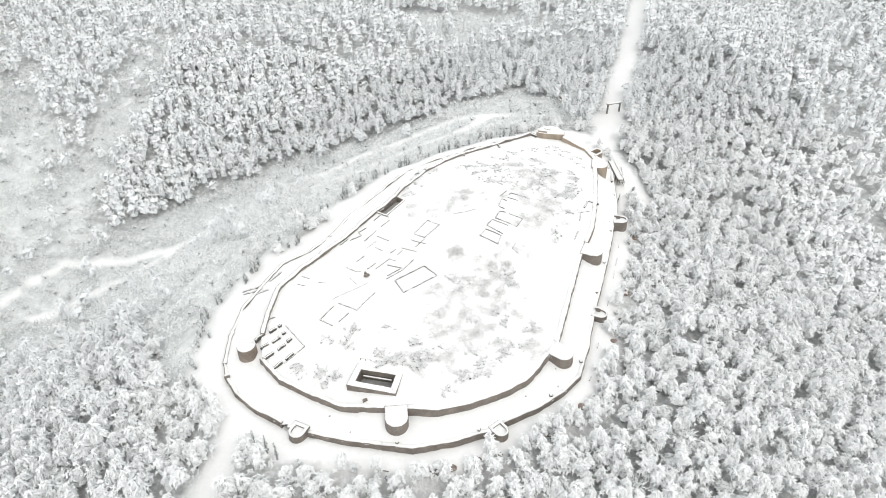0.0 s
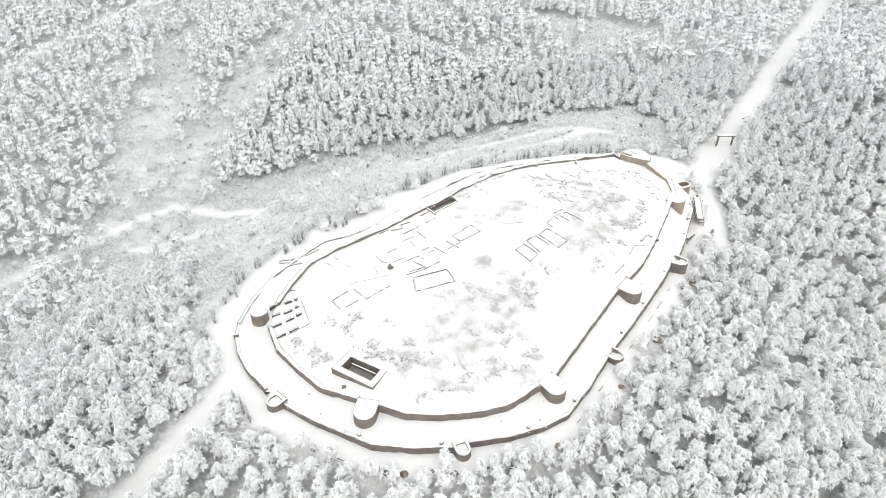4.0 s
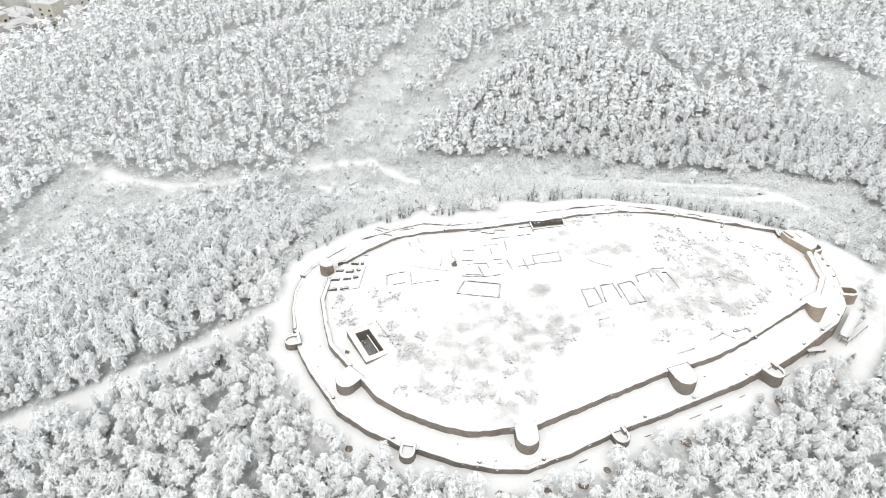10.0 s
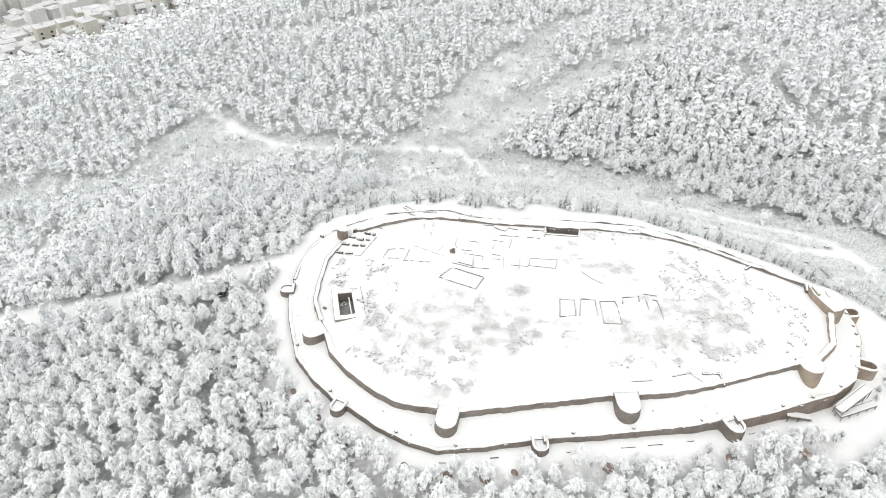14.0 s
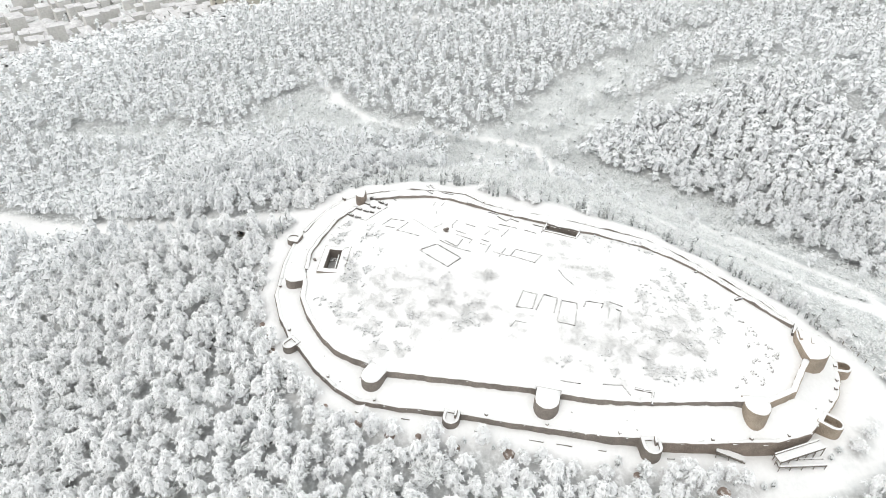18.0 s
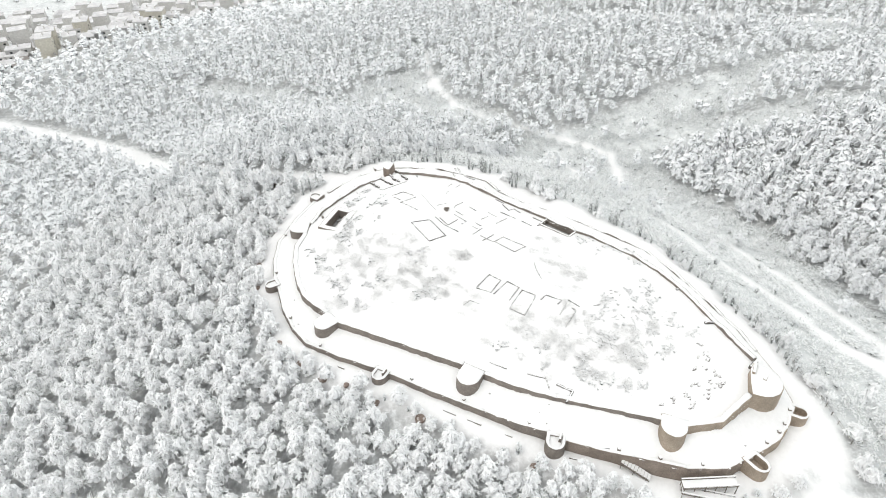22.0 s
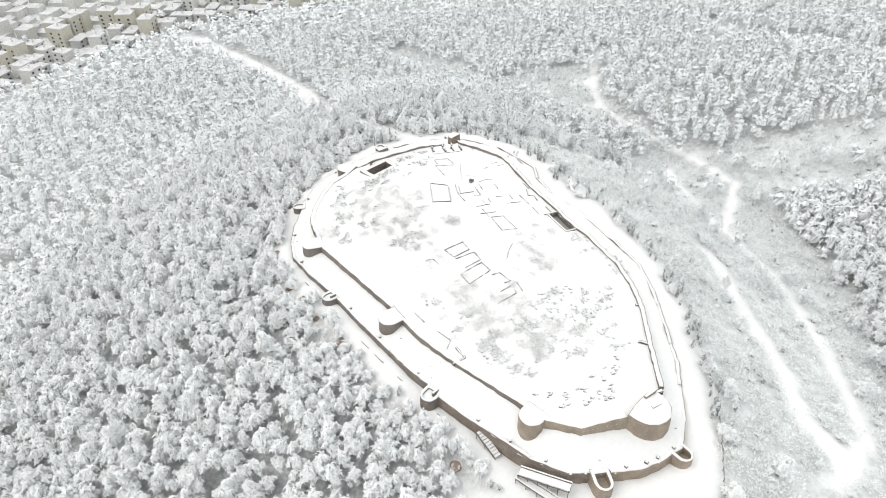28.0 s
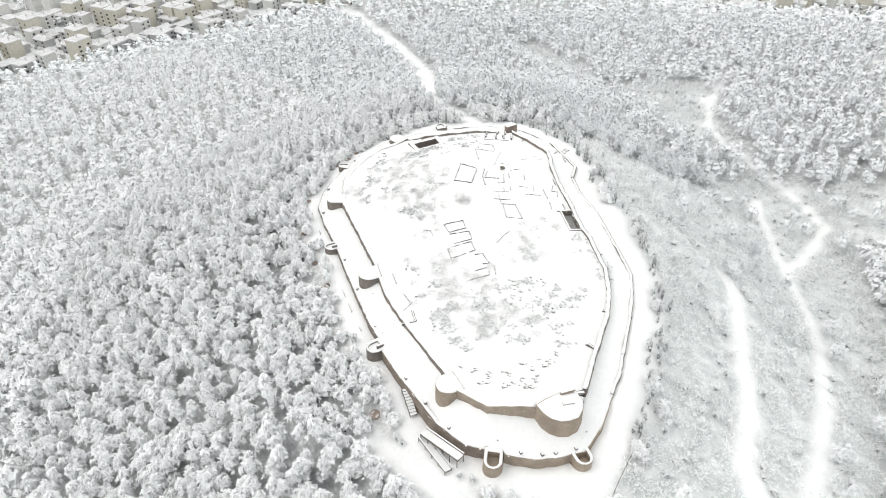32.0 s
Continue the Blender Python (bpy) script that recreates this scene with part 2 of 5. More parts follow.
# Outer ring: x, y, top, foot outside
OUTER = [
    (-28.2, 85, -6.6, -7.6), (-18.7, 82.6, -6.4, -7.6), (-12.7, 81.9, -6.4, -7.7), (-6.2, 81, -6.4, -7.9), (2.1, 82.6, -6.3, -7.9),
    (10.2, 85.3, -6.2, -7.7), (12.8, 87.3, -6.2, -7.7), (20.2, 91, -6.3, -7.6), (26.6, 95.5, -6.4, -7.5), (31.2, 100.5, -6.5, -7.5),
    (34.6, 109.3, -6.1, -7.2), (37.5, 119, -5.7, -7), (38.6, 122.3, -5.7, -7.1), (42.2, 132.4, -5.9, -7.3), (46.2, 144.2, -5.8, -7.3),
    (48.6, 151.8, -5.7, -7.8), (50.3, 158.4, -5.3, -8), (51.9, 161.2, -5.1, -7.8), (53.3, 168.6, -5, -7.8), (54.2, 175.1, -5, -8.6),
    (54.9, 181, -5, -9.2), (55.5, 185, -5, -9), (54.5, 192.8, -5, -8.2), (52, 196.6, -5, -7.8), (50, 199.8, -5, -7.6),
    (46.1, 204.7, -4.8, -7.4), (42.5, 207.3, -4.6, -7.2), (37.5, 209.8, -4.4, -6.6), (31, 208.5, -3.9, -5.6), (23, 205, -3.2, -3.55),
    (17.2, 202.6, -3, -3.35), (12.2, 199.6, -3, -3.35), (1.2, 193.2, -3, -3.35), (-6, 188.3, -3, -3.35), (-12, 183.5, -3, -3.35),
    (-15, 178.6, -3, -3.35), (-21.3, 169, -3.1, -3.45), (-27.2, 159.8, -3.2, -3.55), (-32.2, 149, -3.6, -3.95), (-36.6, 142.4, -3.6, -3.95),
    (-43.4, 138, -4.4, -4.75), (-46.6, 130, -4.4, -4.75), (-50.4, 121, -5.3, -5.65), (-51.2, 112, -6.1, -6.45), (-50.6, 104, -6.6, -7.4),
    (-49, 100, -6.8, -7.7), (-45.9, 95.75, -7.1, -8.1), (-40.6, 91.4, -7.3, -8.3), (-34.2, 87.8, -7.3, -8.3),
]
NEAR_HILLS = [10.4, 10.0, 6.1, 3.1, 2.0, 5.8, 3.0, 6.2, 4.7, 10.4, 5.0, -1.5, -9.3, 15.0, -3.2, -4.5, 8.0, -2.2, -16.1, 14.4, 6.4, 3.1, 1.9, -9.1, -11.8, -18.8, -9.8, 4.5, -4.8, -0.2, 8.1, -1.3, -10.0, -5.0, -8.4, 10.1]
FAR_HILLS = [-57.6, 6.6, -19.0, -12.2, -9.0, -8.9, -21.1, -10.1, 10.8, -13.9, 11.7, -13.9, 4.3, -5.3, -31.9, 11.2, -18.2, 21.0, -15.2, 5.1, 3.0, -2.8, 29.3, -30.7, 10.2, -10.6, -13.9, -5.0, 4.9, 0.0, 19.1, 52.0, 25.5, 12.6, 4.0, 48.0, 4.2, -7.1, -54.7, -23.6, 20.0, 11.2, 43.8, 11.3, 52.9, 94.6, 50.4, 14.2, 4.2]
IN, OUT = np.array(INNER), np.array(OUTER)


def inside(poly, x, y):
    x, y = np.asarray(x, float), np.asarray(y, float)
    hit = np.zeros(x.shape, bool)
    n = len(poly)
    for i in range(n):
        x0, y0, x1, y1 = *poly[i][:2], *poly[(i + 1) % n][:2]
        if y0 != y1:
            hit ^= ((y0 > y) != (y1 > y)) & (x < (x1 - x0) * (y - y0) / (y1 - y0) + x0)
    return hit


def to_line(pts, x, y, closed=False):
    """Distance from places to a polyline."""
    x, y = np.asarray(x, float), np.asarray(y, float)
    best = np.full(x.shape, 1e9)
    n = len(pts)
    for i in range(n if closed else n - 1):
        x0, y0, x1, y1 = *pts[i][:2], *pts[(i + 1) % n][:2]
        dx, dy = x1 - x0, y1 - y0
        s = np.clip(((x - x0) * dx + (y - y0) * dy) / (dx * dx + dy * dy + 1e-9), 0, 1)
        best = np.minimum(best, np.hypot(x - x0 - s * dx, y - y0 - s * dy))
    return best


def waves(x, y, size, seed):
    """Smooth random relief between -1 and 1."""
    rng = np.random.RandomState(seed)
    out = 0
    for k in range(7):
        a, f, p = rng.uniform(0, 6.28), rng.uniform(0.6, 1.7) / size, rng.uniform(0, 6.28)
        out = out + np.sin((x * np.cos(a) + y * np.sin(a)) * f * 6.28 + p)
    return out / 4.0


def hills(x, y):
    x, y = np.asarray(x, float), np.asarray(y, float)
    z = np.full(x.shape, -45.0)
    for k, h in enumerate(NEAR_HILLS):
        z = z + h * np.exp(-((x + 110 - 44 * (k % 6)) ** 2 + (y - 50 - 44 * (k // 6)) ** 2) / 3200.0)
    for k, h in enumerate(FAR_HILLS):
        z = z + h * np.exp(-((x + 450 - 150 * (k % 7)) ** 2 + (y + 300 - 150 * (k // 7)) ** 2) / 33800.0)
    return z


def ring_value(ring, col, x, y, power=3):
    x, y = np.asarray(x, float), np.asarray(y, float)
    num, den = np.zeros(x.shape), np.zeros(x.shape)
    n = len(ring)
    for i in range(n):
        p, q = ring[i], ring[(i + 1) % n]
        for s in (0.0, 0.5):
            w = 1.0 / (((x - p[0] - s * (q[0] - p[0])) ** 2 + (y - p[1] - s * (q[1] - p[1])) ** 2) ** (power / 2) + 0.01)
            num, den = num + w * (p[col] + s * (q[col] - p[col])), den + w
    return num / den


def ground_z(x, y):
    """Snow surface outside the outer ring; it meets the ring's foot."""
    z = hills(x, y) + 0.5 * waves(x, y, 28, 3)
    d = to_line(OUT, x, y, True)
    foot = ring_value(OUT, 3, x, y)
    k = np.clip(d / 11.0, 0, 1)
    k = k * k * (3 - 2 * k)
    z = np.where(d < 11, foot * (1 - k) + z * k, z)
    return z + 0.12 * waves(x, y, 5, 5)


def court_z(x, y):
    d = to_line(IN, x, y, True)
    k = np.clip(d / 32.0, 0, 1)
    k = k * k * (3 - 2 * k)
    zb = ring_value(IN, 4, x, y)
    return zb + (1.9 - zb) * k + 0.10 * waves(x, y, 9, 7) * np.clip(d / 3, 0, 1)


def terrace_z(x, y):
    a, b = to_line(IN, x, y, True), to_line(OUT, x, y, True)
    k = (a / (a + b + 1e-6)) ** 0.95
    dip = 1.3 * np.exp(-((x - 52.0) ** 2 + (y - 182.4) ** 2) / 14.0)
    return -dip + ring_value(IN, 3, x, y) * (1 - k) + (ring_value(OUT, 2, x, y) - 0.15) * k + 0.08 * waves(x, y, 6, 9) * np.clip(np.minimum(a, b), 0, 1)


ROADS = [
    ([(58, 212), (65, 234), (70, 252), (78, 273), (87, 302), (108, 372), (130, 440), (170, 560)], 3.6),
    ([(-44, 86), (-47, 72), (-51, 58), (-58, 46), (-66, 33), (-78, 19)], 2.7),
    ([(-78, 19), (-100, -8), (-118, -30), (-130, -49), (-147, -97), (-165, -158), (-178, -205)], 5.2),
    ([(-240, 87), (-216, 93), (-193, 103), (-178, 113), (-167, 127), (-158, 150), (-152, 164), (-146, 178), (-138, 189)], 0.9),
    ([(-138, 189), (-112, 193), (-92, 194), (-77, 206), (-64, 216), (-50, 224), (-29, 233), (-8, 240), (7, 242.5), (25, 238)], 1.5),
    ([(-92, 194), (-113, 181), (-138, 160)], 1.6),
    ([(-45, 196), (-32, 206), (-17, 216), (-4, 224), (10, 230), (17, 238)], 2.1),
    ([(-290, 132), (-266, 168), (-264, 195), (-254, 224), (-241, 280), (-228, 330)], 2.4),
    ([(52, 214), (60, 206), (64, 190), (66, 175)], 1.2),
]
CLEARINGS = [(-134, 18, 14, 6), (-98, 329, 12, 4), (-140, 90, 5, 2.5), (63, 228, 6, 8), (-204, 97, 6, 3), (46, 214, 7, 4)]
BRUSH = [
    [(-60, 90), (-52, 104), (-53, 130), (-42, 148), (-24, 172), (-14, 190), (8, 206), (38, 216), (52, 228), (48, 246), (30, 261), (-4, 257), (-72, 237), (-115, 214), (-132, 209), (-152, 205), (-156, 170), (-152, 150), (-120, 140), (-81, 130), (-70, 112)],
    [(-154, 170), (-170, 195), (-176, 215), (-192, 262), (-195, 292), (-182, 292), (-168, 257), (-148, 232), (-139, 204)],
    [(-155, 200), (-145, 247), (-142, 320), (-122, 306), (-128, 253), (-138, 206)],
    [(-204, 51), (-176, 44), (-166, 83), (-158, 104), (-150, 130), (-165, 137), (-186, 110), (-221, 84)],
    [(-215, -55), (-200, -55), (-178, 26), (-166, 70), (-180, 60), (-206, 9)],
    [(-29, 345), (40, 341), (22, 305), (6, 305)],
]


def in_brush(x, y):
    hit = np.zeros(np.shape(x), bool)
    for poly in BRUSH:
        hit |= inside(poly, np.asarray(x) + 3 * waves(x, y, 23, 31), np.asarray(y) + 3 * waves(x, y, 23, 33))
    return hit


def in_town(x, y):
    x, y = np.asarray(x, float), np.asarray(y, float)
    return (y < -228 + 8 * waves(x, y, 70, 41)) | ((y < -245 - 0.63 * (x + 150)) & (x < -150)) | (x < -392 + 12 * waves(x, y, 80, 43))


def road_gap(x, y):
    g = np.full(np.shape(x), 1e9)
    for line, half in ROADS:
        g = np.minimum(g, to_line(line, x, y) - half)
    for cx, cy, rx, ry in CLEARINGS:
        g = np.minimum(g, (np.hypot((x - cx) / rx, (y - cy) / ry) - 1) * min(rx, ry))
    return g + 0.7 * waves(x, y, 11, 71)


# ---- ground, terrace and courtyard ----
def sheet(name, xs, ys, height, keep, mat, label, category):
    X, Y = np.meshgrid(xs, ys)
    Z = height(X, Y)
    ny, nx = X.shape
    CX, CY = (X[:-1, :-1] + X[1:, 1:]) / 2, (Y[:-1, :-1] + Y[1:, 1:]) / 2
    ok = keep(CX, CY).ravel()
    i = np.arange(ny * nx).reshape(ny, nx)
    quads = np.stack([i[:-1, :-1].ravel(), i[:-1, 1:].ravel(), i[1:, 1:].ravel(), i[1:, :-1].ravel()], 1)[ok]
    used, inv = np.unique(quads.ravel(), return_inverse=True)
    co = np.stack([X.ravel(), Y.ravel(), Z.ravel()], 1)[used]
    ob = raw_mesh(name, co, inv.reshape(-1, 4), mat, True)
    return tagged(ob, label, category, kind="structure")


def raw_mesh(name, co, faces, mat, smooth=False):
    """A mesh from arrays of places and of equal-sided faces."""
    k = faces.shape[1]
    me = bpy.data.meshes.new(name)
    me.vertices.add(len(co))
    me.vertices.foreach_set("co", np.asarray(co, np.float32).ravel())
    me.loops.add(faces.size)
    me.loops.foreach_set("vertex_index", faces.astype(np.int32).ravel())
    me.polygons.add(len(faces))
    me.polygons.foreach_set("loop_start", np.arange(0, faces.size, k, dtype=np.int32))
    me.polygons.foreach_set("use_smooth", np.full(len(faces), smooth))
    me.update(calc_edges=True)
    me.validate()
    me.materials.append(mat)
    return new(name, me)


fine = np.concatenate([-np.geomspace(3400, 330, 16), np.arange(-320, -240, 8), np.arange(-240, -160, 4), np.arange(-160, 161, 2.0), np.arange(168, 330, 10), np.geomspace(340, 3400, 14)])
PITS = [
    [(-19.6, 95.3), (-18.3, 99.7), (-9.9, 97.9), (-10.9, 93.5)],
    [(-13.6, 164.6), (-18.6, 156.6), (-16.2, 155.0), (-11.6, 162.7)],
]
inner_core = lambda x, y: inside(IN, x, y) & (to_line(IN, x, y, True) > 0.35)


def under_castle(x, y):
    """The hillside, cut away below the terrace so that it only meets the foot of the outer wall."""
    d = to_line(OUT, x, y, True)
    within = inside(OUT, x, y)
    return np.where(within, ring_value(OUT, 3, x, y) - 0.25 - 0.3 * d - 6.0 * (d > 3.2), ground_z(x, y))


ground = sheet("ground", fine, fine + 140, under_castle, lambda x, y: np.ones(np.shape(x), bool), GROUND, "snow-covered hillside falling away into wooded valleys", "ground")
sheet("ground_terrace", np.arange(-52, 58, 0.8), np.arange(79, 213, 0.8), terrace_z, lambda x, y: inside(OUT, x, y) & ~inner_core(x, y) & (to_line(OUT, x, y, True) > 0.3), SNOW, "snow-covered terrace between the two castle walls", "ground")
in_pit = lambda x, y: inside(PITS[0], x, y) | inside(PITS[1], x, y)
court = sheet("ground_courtyard", np.arange(-43, 52, 0.7), np.arange(86, 208, 0.7), court_z, lambda x, y: inner_core(x, y) & ~in_pit(x, y), GROUND, "snow-covered courtyard mound of the ruined castle", "ground")


# ---- castle walls ----
def curtain(name, pts, thick, label, group, stone=STONE, bump=0.05, step=1.1, cap=0.16, cap_inset=0.10):
    """A ragged masonry wall along pts (x, y, top, foot); the outer face is on the line, the body to its left."""
    rng = random.Random(len(pts) * 7 + int(pts[0][0] * 10))
    line = []
    for (x0, y0, t0, f0), (x1, y1, t1, f1) in zip(pts, pts[1:]):
        n = max(1, int(math.hypot(x1 - x0, y1 - y0) / step))
        for i in range(n):
            s = i / n
            line.append([x0 + (x1 - x0) * s, y0 + (y1 - y0) * s, t0 + (t1 - t0) * s, f0 + (f1 - f0) * s])
    line.append(list(pts[-1]))
    ob = thing(name, (line[0][0], line[0][1], line[0][3]), label, "wall", group)
    ox, oy, oz = line[0][0], line[0][1], line[0][3]
    sv, cv = [], []
    drift = 0.0
    for i, (x, y, t, f) in enumerate(line):
        a, b = line[max(0, i - 1)], line[min(len(line) - 1, i + 1)]
        d = Vector((b[0] - a[0], b[1] - a[1])).normalized()
        nx, ny = -d.y, d.x
        drift = 0.7 * drift + rng.uniform(-bump, bump)
        t = t + drift
        e = rng.uniform(-0.10, 0.10)
        w = thick + rng.uniform(-0.1, 0.1)
        px, py = x - ox, y - oy
        for off, z in ((e - 0.06, f - 1.2), (e, t), (w, t), (w, f - 1.2)):
            sv.append((px + nx * off, py + ny * off, z - oz))
        for off, z in ((e + cap_inset, t - 0.02), (e + cap_inset + 0.08, t + cap * 0.7), (w * 0.5, t + cap + rng.uniform(0, 0.05)), (w - 0.05, t + cap * 0.6), (w + 0.02, t - 0.05)):
            cv.append((px + nx * off, py + ny * off, z - oz))

    def strip(verts, k, closed):
        fs = []
        n = len(verts) // k
        for i in range(n - 1):
            for j in range(k if closed else k - 1):
                fs.append((i * k + j, (i + 1) * k + j, (i + 1) * k + (j + 1) % k, i * k + (j + 1) % k))
        fs.append(tuple(range(k)))
        fs.append(tuple(range((n - 1) * k, n * k))[::-1])
        return fs
    mesh_object("masonry", sv, strip(sv, 4, True), stone, ob)
    mesh_object("snow_cap", cv, strip(cv, 5, True), CAP, ob, "thick white snow on the wall top", True)
    return ob


def stretch(ring, a, b):
    n = len(ring)
    out = []
    i = a
    while True:
        out.append(tuple(ring[i % n][:4]))
        if i % n == b % n:
            return out
        i += 1


for a, b, stone in ((0, 6, STONE), (7, 9, STONE), (10, 12, STONE), (12, 15, STONE), (16, 18, PALESTONE)):
    curtain("inner_wall", stretch(INNER, a, b), 1.3, "low inner castle wall of grey rubble stone holding back the snowy courtyard", "inner castle walls", stone)
for a, b in ((20, 22), (22, 24), (24, 26), (26, 27), (27, 29), (29, 31), (31, 33), (34, 36), (36, 39)):
    curtain("inner_wall", stretch(INNER, a, b), 1.0, "broken inner castle wall of dark rubble stone under snow", "inner castle walls", STONE, 0.2)
for a, b in ((0, 2), (2, 5), (6, 8), (8, 9), (9, 11), (12, 14), (14, 16), (17, 19), (19, 21), (21, 23), (24, 27), (27, 29)):
    curtain("outer_wall", stretch(OUTER, a, b), 1.0, "low outer castle wall of rubble stone with a snow cap", "outer castle walls", PALESTONE if a > 23 else BROWNSTONE if a > 15 else STONE)
for a, b in ((29, 31), (31, 32), (32, 33), (33, 35), (35, 36), (36, 38), (38, 39), (39, 41), (41, 42), (42, 44), (44, 46), (46, 48)):
    curtain("outer_wall", [(x, y, t + 0.25, f) for x, y, t, f in stretch(OUTER, a, b)], 0.8, "crumbling outer castle wall half buried in snow", "outer castle walls", STONE, 0.22)


def u_plan(width, length, back, n=9):
    r = width / 2
    pts = [(-r, -back), (r, -back)]
    for i in range(n + 1):
        a = math.pi * i / n
        pts.append((r * math.cos(a), max(0.3, length - r) + r * math.sin(a)))
    return pts


def tower(at, facing, width, length, top, foot, label, stone=STONE, back=1.5, hollow=0.0, plan=None, n=11, rake=0.0):
    """A solid or hollow horseshoe tower; facing: where its round front looks."""
    turn = math.degrees(math.atan2(facing[1], facing[0])) - 90
    ob = thing("wall_tower", pose(at[0], at[1], foot, 0, 0, turn), label, "tower", "castle towers")
    rng = random.Random(int(at[0] * 13 + at[1]))
    pts = plan or u_plan(width, length, back, n)
    cx, cy = sum(p[0] for p in pts) / len(pts), sum(p[1] for p in pts) / len(pts)
    h = top - foot
    k = len(pts)
    low, high = min(p[1] for p in pts), max(p[1] for p in pts)
    fall = lambda y: 1.0 - rake / h * min(1.0, max(0.0, (y - low) / (high - low))) ** 0.8
    levels = [-1.0, 0.0, h * 0.35, h * 0.7, h]
    v = []
    for j, z in enumerate(levels):
        s = 1.05 - 0.06 * max(0, z) / h
        for x, y in pts:
            q = s + rng.uniform(-0.008, 0.008)
            v.append((cx + (x - cx) * q, cy + (y - cy) * q, (z * fall(y) if j > 1 else z) + (rng.uniform(-0.12, 0.12) if j == 4 else 0)))
    fs = [(j * k + i, j * k + (i + 1) % k, (j + 1) * k + (i + 1) % k, (j + 1) * k + i) for j in range(len(levels) - 1) for i in range(k)]
    b = len(v)
    if hollow:
        for z in (h, h - hollow):
            for x, y in pts:
                v.append((cx + (x - cx) * 0.62, cy + (y - cy) * 0.68, z))
        for i in range(k):
            m = (i + 1) % k
            fs.append((4 * k + i, 4 * k + m, b + m, b + i))
            fs.append((b + i, b + m, b + k + m, b + k + i))
        fs.append(tuple(range(b + k, b + 2 * k)))
    else:
        fs.append(tuple(range(4 * k, 5 * k)))
    mesh_object("masonry", v, fs, stone, ob)
    c, fs = [], []
    if hollow:
        for s, z in ((0.97, h), (0.93, h + 0.2), (0.72, h + 0.22), (0.68, h)):
            for x, y in pts:
                c.append((cx + (x - cx) * (s - (0.05 if s < 0.8 else 0)), cy + (y - cy) * s, z))
        fs = [(j * k + i, j * k + (i + 1) % k, (j + 1) * k + (i + 1) % k, (j + 1) * k + i) for j in range(3) for i in range(k)]
    else:
        for s, z in ((0.985, h - 0.05), (0.95, h + 0.16), (0.6, h + 0.3), (0.2, h + 0.34)):
            for x, y in pts:
                c.append((cx + (x - cx) * s, cy + (y - cy) * s, z - h + h * fall(cy + (y - cy) * s) + (rng.uniform(-0.05, 0.05) if s < 0.9 else 0)))
        fs = [(j * k + i, j * k + (i + 1) % k, (j + 1) * k + (i + 1) % k, (j + 1) * k + i) for j in range(3) for i in range(k)]
        fs.append(tuple(range(3 * k, 4 * k)))
    mesh_object("snow_cap", c, fs, CAP, ob, "smooth white snow on the tower top", True)
    if 0 < hollow < 1:
        mesh_object("snow_floor", [(cx + (x - cx) * 0.66, cy + (y - cy) * 0.72, h - hollow + 0.35) for x, y in pts], [tuple(range(k))], CAP, ob)
    return ob


tower((-9.8, 88.6), (0.1, -1), 4.8, 4.6, -3.2, -6.2, "snow-topped horseshoe tower of grey rubble stone on the inner wall", back=0.9)
tower((25.4, 105.7), (0.79, -0.62), 4.7, 4.7, -2.9, -5.5, "snow-topped horseshoe tower of grey rubble stone on the inner wall", back=0.9)
tower((38.4, 141.2), (0.92, -0.39), 5.2, 4.7, -1.7, -4.2, "snow-topped horseshoe tower of grey rubble stone on the inner wall", back=0.9)
tower((48.6, 182.4), (0.95, -0.2), 5.3, 3.6, 0.25, -5.0, "tall round tower of pale restored stone on the inner wall", PALESTONE)
tower((-45.0, 106.4), (-0.2, -1), 4.2, 2.5, -2.5, -7.0, "narrow stone tower on the inner wall with a snow top", BROWNSTONE, back=0.4)
tower((11.2, 86.4), (0.62, -0.78), 3.3, 2.9, -6.0, -8.3, "small round tower of the outer wall under snow", back=1.0, hollow=0.7)
tower((38.0, 120.5), (0.93, -0.36), 3.6, 2.9, -5.6, -7.7, "small round tower of the outer wall under snow", back=1.0, hollow=0.7)
tower((-29.8, 86.2), (-0.4, -0.9), 3.6, 2.9, -6.0, -8.0, "small round tower of the outer wall under snow", back=1.0, hollow=0.7)
tower((51.0, 159.6), (1, -0.1), 4.0, 3.4, -5.0, -8.2, "small round tower of the outer wall under snow", back=1.0, hollow=0.7)
tower((50.9, 197.8), (0.75, 0.66), 3.8, 4.2, -4.8, -8.0, "hollow horseshoe tower of the outer wall with snow on its rim", PALESTONE, 0.8, 1.6)
tower((38.2, 208.9), (0.35, 0.94), 3.8, 3.4, -4.4, -7.6, "hollow horseshoe tower of the outer wall with snow on its rim", PALESTONE, 1.0, 1.6)
tower((36.5, 201.5), (0, 1), 8, 8, 1.75, -4.6, "large gate tower of pale stone, the highest ruin of the castle", PALESTONE,
      plan=[(-5.0, -0.6), (-3.0, -1.7), (1.2, -2.6), (4.2, -2.9), (4.5, -0.6), (4.0, 1.4), (3.0, 3.0), (1.5, 4.1), (-0.4, 4.5), (-2.4, 3.9), (-4.2, 2.4)], rake=0.45)
